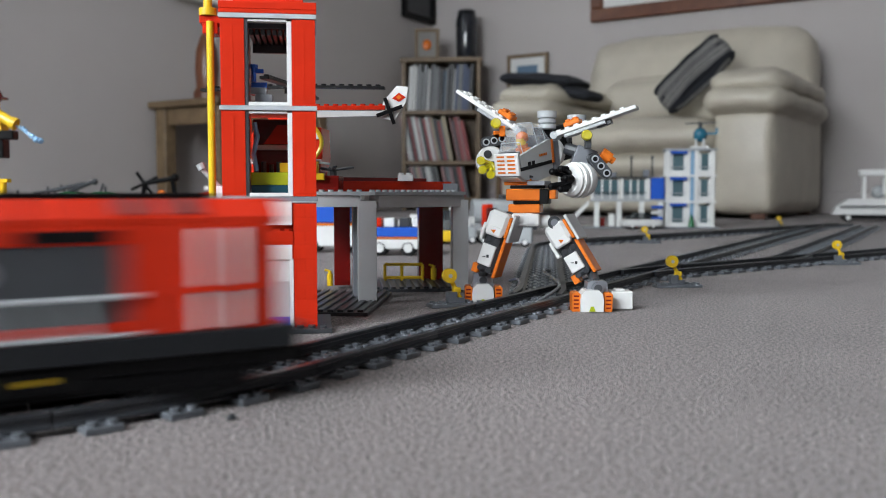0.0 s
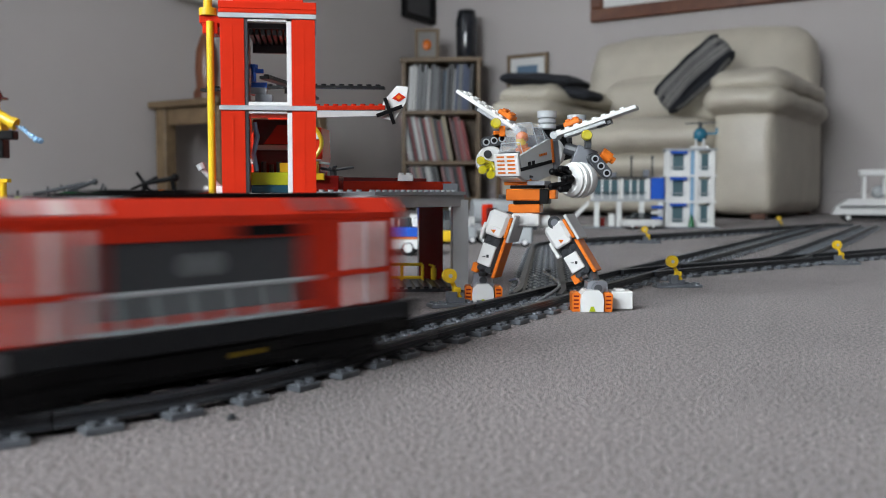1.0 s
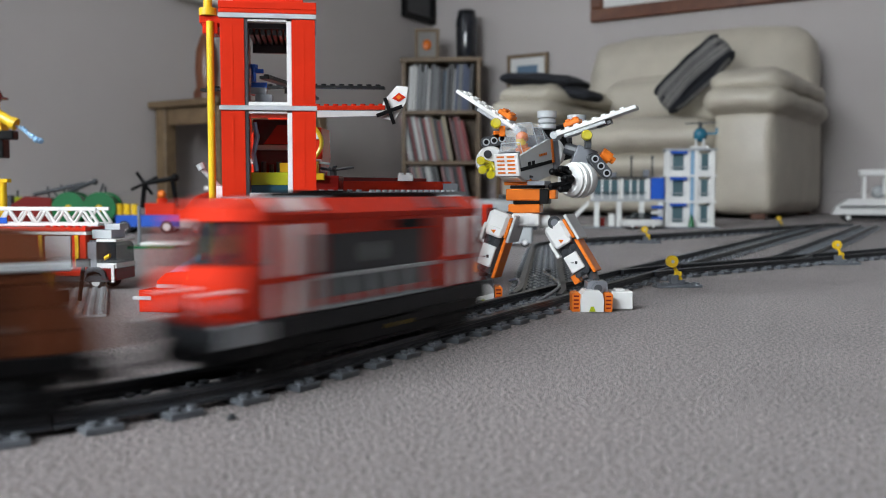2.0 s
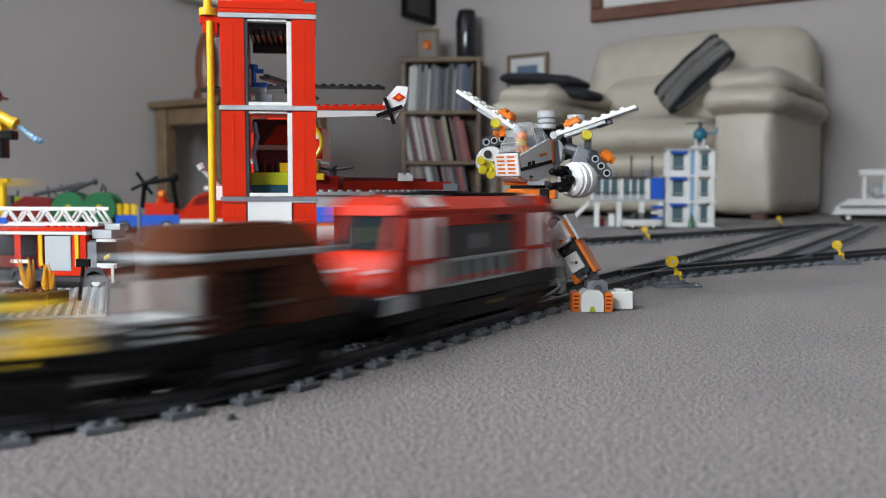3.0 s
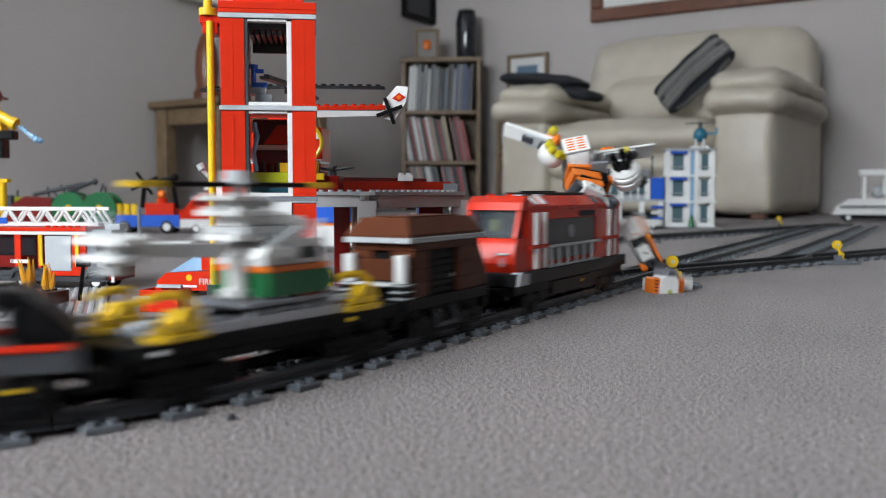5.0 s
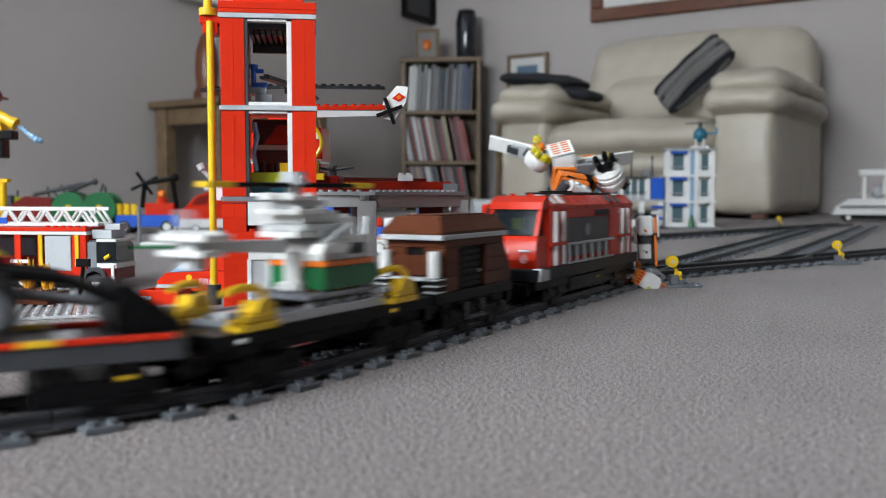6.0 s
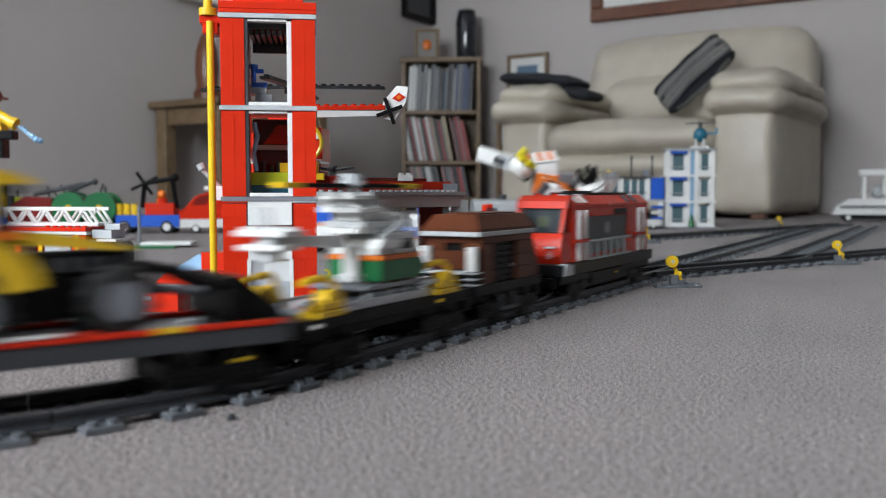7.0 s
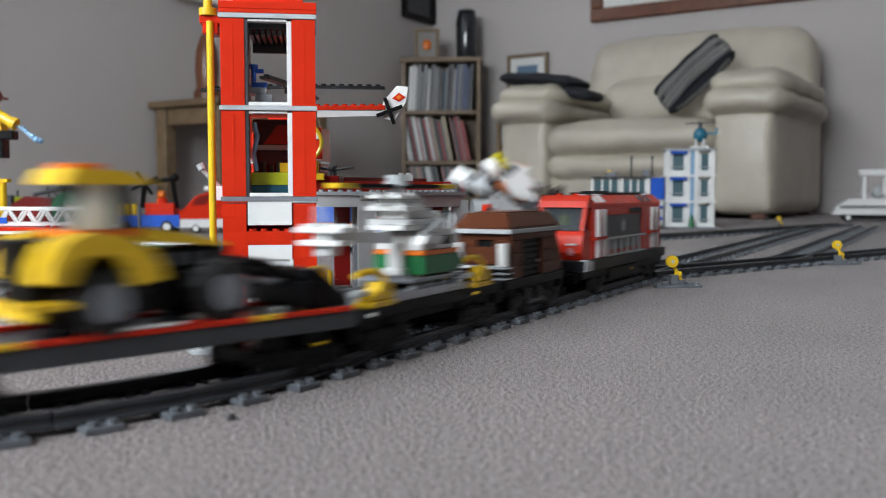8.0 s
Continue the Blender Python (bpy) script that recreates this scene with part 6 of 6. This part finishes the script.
def far_left():
    # wagon with two green reels
    r = thing("toy_reel_wagon", "toy wagon carrying two green cable reels", "toy wagon", turned(-905, 2140, 4))
    Build().box(-110, 150, -36, 36, 8, 22, 0.8).part("deck", BLACK, r)
    for x in (30, 100):
        d = Build().lathe([(10, -34), (38, -34), (38, -24), (34, -22), (34, 22), (38, 24), (38, 34), (10, 34)], x, 0, 60, 26, axis="y").part("reel", GREEN, r)
        Build().cyl(x, -36, 60, 8, 3, "y", 14).part("hub", YELLOW, d)
    Build().prism([(-110, 22), (-10, 22), (-10, 84), (-70, 88), (-100, 70)], -30, 30).part("engine", DARK_RED, r)
    Build().rod((-60, 0, 92), (60, 0, 118), 5, 8).rod((20, 0, 98), (80, -10, 122), 5, 8).ball((84, -10, 122), 8, 2).part("boom", DARK_GREY, r)
    Build().box(-120, -108, -10, 10, 60, 90, 1).part("front_block", DARK_GREY, r)
    for x in (-80, 0, 90):
        for y in (-30, 30):
            wheel_at(r, x, y, 14, 14, 8)
    # blue truck with a black grab crane
    c = thing("toy_crane_truck", "blue toy truck with a black grab crane", "toy truck", turned(-668, 2150, 0))
    Build().box(-100, 50, -30, 30, 16, 44, 1).part("body", BLUE, c)
    for x in (-80, 20):
        for y in (-26, 26):
            wheel_at(c, x, y, 16, 16, 10)
    Build().box(-34, 34, -20, 20, 44, 72, 1).cyl(2, 0, 72, 12, 12, n=14).part("seat_tub", RED, c)
    Build().ball((0, 0, 92), 11, 2).box(-10, 10, -8, 8, 72, 84, 1).part("driver", ORANGE, c)
    Build().tube([(36, 0, 60), (26, 0, 130), (-40, 0, 118), (-46, 0, 60)], 6, 8).ball((34, -4, 132), 10, 2).part("grab_arm", BLACK, c)
    b = Build()
    for a in (30, 120, 210, 300):
        b.rod((-40, 0, 118), (-40 + 36 * math.cos(radians(a)), 0, 118 + 30 * math.sin(radians(a))), 4, 6)
    b.part("grab_claw", BLACK, c)
    for x in (-94, -76, -58):
        Build().cyl(x, -18, 44, 8, 26, n=12).part("barrel", YELLOW, c)
    # red and white train nose
    n = thing("toy_red_train", "red and white toy train with a sloping nose", "toy train", turned(-590, 2160, 14))
    Build().prism([(-42, 14), (160, 14), (160, 34), (-44, 34)], -30, 30).part("skirt", WHITE, n)
    Build().prism([(-44, 34.4), (160, 34.4), (160, 100), (34, 100), (0, 88), (-26, 60)], -30, 30).part("body", RED, n)
    Build().prism([(-10, 66), (24, 68), (34, 92), (6, 86)], -30.8, 30.8).part("window", SMOKE, n)
    Build().box(20, 110, -22, 22, 100.4, 112, 4).part("roof_pod", WHITE, n)
    for x in (0, 110):
        for y in (-26, 26):
            wheel_at(n, x, y, 12, 12, 8)
    pl = thing("loose_plates", "loose green and white toy plates lying on the carpet", "toy plates", turned(-490, 1610, 6))
    Build().box(-60, 20, -50, 60, 0.3, 4, 0.4).part("green_plate", GREEN, pl)
    Build().box(-44, 44, -24, 40, 4.2, 9, 2).part("white_plate", PAPER, pl)
    Build().rod((-52, 10, 4), (-52, 10, 74), 3, 8).part("grey_post", MID_GREY, pl)


    rnd = random.Random(23)
    for i in range(14):
        x, y = rnd.uniform(-1150, -520), rnd.uniform(2230, 2700)
        k = thing("toy_vehicle", "small mixed-colour toy vehicle among far toys", "toy vehicle", turned(x, y, rnd.uniform(-50, 50)), "far toys")
        w = rnd.uniform(24, 48)
        Build().box(-w, w, -18, 18, 9, rnd.uniform(28, 46), 2).part("body", rnd.choice((YELLOW, DARK_GREY, BLUE, RED, LIGHT_GREY, BLACK, GREEN)), k)
        Build().box(-w * 0.4, w * 0.5, -14, 14, 28, rnd.uniform(56, 92), 2).part("cabin", rnd.choice((DARK_GREY, SMOKE, WHITE, BLACK, LIME)), k)
        Build().rod((0, 0, 50), (rnd.uniform(-40, 40), 0, rnd.uniform(90, 120)), 3, 6).part("boom", DARK_GREY, k)
        for wx in (-w * 0.6, w * 0.6):
            for wy in (-15, 15):
                wheel_at(k, wx, wy, 10, 10)


far_left()


def behind_garage():
    t = thing("toy_tow_truck", "white and blue toy tow truck behind the garage", "toy truck", turned(-66, 1405, -4))
    for x in (-30, 14):
        for y in (-20, 20):
            wheel_at(t, x, y, 12, 12, 8)
    Build().box(-60, 50, -24, 24, 10, 26, 2).part("body", WHITE, t)
    Build().box(-60, 46, -24.6, 24.6, 26.2, 29, 0.4).part("orange_stripe", ORANGE, t)
    Build().box(-60, 46, -24, 24, 29.2, 44, 1).part("upper_body", BLUE, t)
    for x, z, mt in ((-44, 44, RED), (-24, 44, WHITE), (0, 44, DARK_GREY), (20, 44, WHITE)):
        Build().box(x, x + 16, -14, 14, z + 0.2, z + 14, 1).part("load_block", mt, t)
    b = thing("toy_delivery_truck", "blue and white toy truck with a tall load", "toy truck", turned(-178, 1470, -4))
    for x in (-30, 20):
        for y in (-18, 18):
            wheel_at(b, x, y, 12, 12, 8)
    Build().box(-50, 50, -22, 22, 10, 44, 2).part("body", WHITE, b)
    Build().box(-50, 46, -22.6, 22.6, 44.2, 48, 0.4).part("orange_stripe", ORANGE, b)
    Build().box(-30, 30, -20, 20, 48.2, 84, 2).cyl(0, -20.6, 68, 8, 2, "y", 14).part("load", BLUE, b)
    Build().box(34, 48, -20, 20, 48.2, 96, 2).part("cab", LIGHT_GREY, b)
    rnd = random.Random(11)
    for i in range(16):
        x, y = rnd.uniform(-160, 130), rnd.uniform(1620, 1900)
        mt = rnd.choice((WHITE, LIGHT_GREY, RED, DARK_GREY, YELLOW, BLUE, BLACK))
        k = thing("toy_part_pile", "loose toy vehicle built of mixed bricks", "toy vehicle", turned(x, y, rnd.uniform(-40, 40)), "mixed toy builds")
        w = rnd.uniform(16, 34)
        Build().box(-w, w, -14, 14, 6, rnd.uniform(24, 40), 1.5).part("body", mt, k)
        Build().box(-w * 0.5, w * 0.4, -11, 11, 24, rnd.uniform(44, 78), 2).part("cabin", rnd.choice((WHITE, SMOKE, LIGHT_GREY, RED)), k)
        for wx in (-w * 0.6, w * 0.6):
            for wy in (-11, 11):
                wheel_at(k, wx, wy, 8, 8)
    g = thing("toy_tank_wagon", "light grey toy tank wagon", "toy wagon", turned(135, 2060, 8))
    Build().cyl(-70, 0, 52, 30, 140, "x", 22).part("tank", LIGHT_GREY, g)
    Build().box(-76, 76, -24, 24, 12, 24, 1).part("deck", DARK_GREY, g)
    Build().cyl(0, 0, 80, 9, 12, n=14).part("hatch", DARK_GREY, g)
    for x in (-50, 50):
        for y in (-20, 20):
            wheel_at(g, x, y, 12, 12, 8)


behind_garage()


TEAL_GLASS = material("grey_teal_clear_plastic", (0.10, 0.17, 0.19), rough=0.1, alpha=0.8)


def police_station():
    root = thing("toy_police_station", "white and blue three-storey toy police station", "toy building", turned(600, 2440, -8))
    Build().box(-260, 140, -20, 110, 0.3, 4, 0.4).part("baseplate", MID_GREY, root)
    for k in range(3):
        z = 4 + 70 * k
        for x in (0, 52, 74, 116):
            Build().box(x, x + 12, 0, 14, z, z + 64, 0.8).part("pillar", WHITE, root)
        for x in (0, 116):
            Build().box(x, x + 12, 60, 74, z, z + 64, 0.8).part("pillar", WHITE, root)
        Build().box(-4, 132, -4, 80, z + 64, z + 70, 0.6).part("floor_slab", WHITE if k < 2 else LIGHT_GREY, root)
        Build().box(10, 54, -12, 2, z + 56, z + 63, 1).part("awning", BLUE, root)
        for x0, x1 in ((12, 52), (86, 116)):
            Build().box(x0 + 6, x1 - 6, 4, 8, z + 12, z + 56, 0.3).part("window", TEAL_GLASS, root)
            for xa in (x0, x1 - 6):
                Build().box(xa, xa + 6, 3, 9, z + 12, z + 56, 0.3).part("window_post", WHITE, root)
            Build().box(x0, x1, 2, 10, z, z + 12, 0.4).part("parapet", WHITE, root)
        Build().box(64, 74, 2, 10, z, z + 64, 0.4).part("glass_strip", CLEAR_BLUE, root)
        Build().box(12, 116, 62, 70, z, z + 60, 0.4).part("back_wall", LIGHT_GREY, root)
    # lower wing
    for x in (-190, -130, -70, -20):
        Build().box(x, x + 14, 0, 14, 4, 72, 0.6).part("pillar", WHITE, root)
    Build().box(-200, 0, -4, 80, 72, 78, 0.6).part("floor_slab", LIGHT_GREY, root)
    for x0, x1 in ((-190, -124), (-112, -52)):
        n = 3
        for i in range(n):
            xa = x0 + (x1 - x0) * i / n
            Build().box(xa + 2, xa + (x1 - x0) / n - 4, 4, 7, 90, 130, 0.3).part("dark_window", TEAL_GLASS, root)
            Build().box(xa + (x1 - x0) / n - 3.6, xa + (x1 - x0) / n + 1.6, 2, 9, 78.2, 132, 0.4).part("window_post", WHITE, root)
            Build().box(xa + 4, xa + 15, 26, 44, 78.2, 96 + 9 * i, 0.6).part("stored_block", (DARK_GREY, LIGHT_GREY, BLUE)[i], root)
        Build().box(x0, x1, 3, 8, 78.2, 89.6, 0.4).part("parapet", LIGHT_GREY, root)
        Build().box(x0, x1, 64, 68, 78.2, 133, 0.4).part("back_wall", MID_GREY, root)
        for k in range(5):
            xa = x0 + 6 + 12 * k
            Build().rod((xa, -3, 78), (xa, -3, 96), 1.0, 6).part("rail_post", LIGHT_GREY, root)
        Build().rod((x0, -3, 96), (x1, -3, 96), 1.3, 6).part("balcony_rail", DARK_GREY, root)
    for x in (-200, -120, -50):
        Build().box(x, x + 8, 0, 10, 78.2, 134, 0.6).part("post", WHITE, root)
    Build().box(-200, -40, -2, 70, 134.2, 139, 0.5).part("roof_slab", DARK_GREY, root)
    Build().box(-40, -4, -4, 20, 78.2, 136, 1).part("blue_panel", BLUE, root)
    for i in range(4):
        Build().box(-38, -8, -8, -4.2, 8 + 15 * i, 16 + 15 * i, 0.6).part("blue_sign", BLUE if i % 2 else WHITE, root)
    for x in (-90, -34):
        Build().rod((x, 30, 139), (x, 30, 190), 2.2, 8).ball((x, 30, 192), 5, 1).part("aerial", DARK_GREY, root)
    Build().ball((-150, 30, 148), 10, 2).part("beacon", YELLOW, root)
    for k in range(3):
        z = 4 + 70 * k
        for i in range(4):
            Build().box(128.2, 131, 14 + 12 * i, 20 + 12 * i, z + 8, z + 60, 0.3).part("side_slat", LIGHT_GREY, root)
        Build().rod((86, -2, z + 20), (116, -2, z + 20), 1.4, 6).rod((12, -2, z + 20), (52, -2, z + 20), 1.4, 6).part("balcony_rail", LIGHT_GREY, root)
    for x, h, mt in ((-176, 24, DARK_RED), (-150, 34, WHITE), (-104, 28, DARK_GREY), (-86, 20, RED)):
        Build().box(x, x + 16, 20, 50, 4.2, 4 + h, 1).part("stored_block", mt, root)
    Build().box(-160, -130, 10, 40, 139.2, 152, 1).part("roof_unit", MID_GREY, root)
    Build().box(-60, -44, 10, 30, 139.2, 158, 1).part("roof_unit", MID_GREY, root)
    # stair
    for i in range(8):
        Build().box(-214 - 8 * i, -206 - 8 * i, -10, 20, 64 - 8 * i, 70 - 8 * i, 0.4).part("stair_tread", LIGHT_GREY, root)
    for y in (-12, 20):
        Build().prism([(-204, 62), (-204, 76), (-272, 8), (-272, 0.5), (-266, 0.5)], y, y + 4).part("stringer", WHITE, root)
    Build().lathe([(9, 0), (7, 14), (4, 26), (0.5, 36)], 66, -14, 4, 12).part("small_tree", GREEN, root)
    h = thing("toy_blue_helicopter", "small teal toy helicopter on the police station roof", "toy helicopter", turned(690, 2440, -20, 214.5))
    TQ = plastic("azure_plastic", (0.02, 0.13, 0.2))
    Build().ball((0, 0, 36), 20, 2, (0.95, 0.8, 1.0)).part("cabin", TQ, h)
    Build().box(12, 44, -4, 4, 36, 42, 1).box(38, 46, -2, 2, 38, 54, 1).part("tail", TQ, h)
    Build().box(-40, 40, -3, 3, 66, 69, 0.5).box(-3, 3, -40, 40, 66, 69, 0.5).cyl(0, 0, 52, 5, 16, n=10).part("rotor", DARK_GREY, h)
    for y in (-14, 14):
        Build().rod((-24, y, 3), (24, y, 3), 3, 8).rod((-10, y, 3), (-10, y * 0.6, 24), 2.4, 6).rod((10, y, 3), (10, y * 0.6, 24), 2.4, 6).part("skid", WHITE, h)
    car = thing("toy_police_car", "white toy police car parked by the police station", "toy car", turned(520, 2380, 6))
    Build().box(-50, 50, -22, 22, 8, 26, 3).part("body", WHITE, car)
    Build().prism([(-26, 26.2), (24, 26.2), (14, 44), (-16, 44)], -19, 19).part("cabin", SMOKE, car)
    for x in (-28, 28):
        for y in (-18, 18):
            wheel_at(car, x, y, 9, 9)
    # white train at the edge of the room
    w = thing("toy_white_train", "white toy passenger train on the far track", "toy train", turned(1400, 2960, -20))
    Build().prism([(-120, 24), (260, 24), (260, 76), (-70, 76), (-108, 50)], -38, 38).part("body", WHITE, w)
    Build().box(-96, 250, -38.8, 38.8, 44, 54, 0.5).part("window_band", SMOKE, w)
    Build().box(-90, 260, -30, 30, 10, 23.6, 1).part("underframe", BLACK, w)
    Build().box(-40, 120, -30, 30, 150, 170, 3).box(-30, -18, -24, 24, 76.2, 150, 1).box(30, 120, -28, 28, 84, 150, 8).part("load_frame", WHITE, w)
    Build().ball((20, 0, 98), 22, 2).part("load", LIGHT_GREY, w)
    for x in (-70, 60, 190):
        for y in (-30, 30):
            wheel_at(w, x, y, 14, 14, 8)


police_station()
# ---- what moves ----
TRAIN = [(0.0, -0.335), (0.5, -0.292), (1.0, -0.240), (1.5, -0.190), (2.0, -0.124), (2.5, -0.060), (3.0, 0.004), (3.5, 0.064), (4.0, 0.100), (4.5, 0.150),
         (5.0, 0.178), (5.5, 0.201), (6.0, 0.218), (6.5, 0.240), (7.0, 0.271), (7.5, 0.294), (8.0, 0.320)]


def on_track(s, half):
    """The pose of a wagon whose bogies stand half apart from s."""
    a, b = along(s + half)[0], along(s - half)[0]
    c, d = (a + b) / 2, a - b
    return Matrix.Translation((c.x, c.y, 0)) @ Matrix.Rotation(math.atan2(d.y, d.x), 4, "Z")


def motions():
    for ob, back, half in ((LOCO, -0.008, 0.080), (HUT, 0.202, 0.022), (FLAT, 0.360, 0.058), (COPTER, 0.350, 0.058), (LOW, 0.572, 0.082), (LOADER, 0.553, 0.082)):
        walk(ob, [(t, on_track(s - back, half)) for t, s in TRAIN])
    mech_motion()


motions()
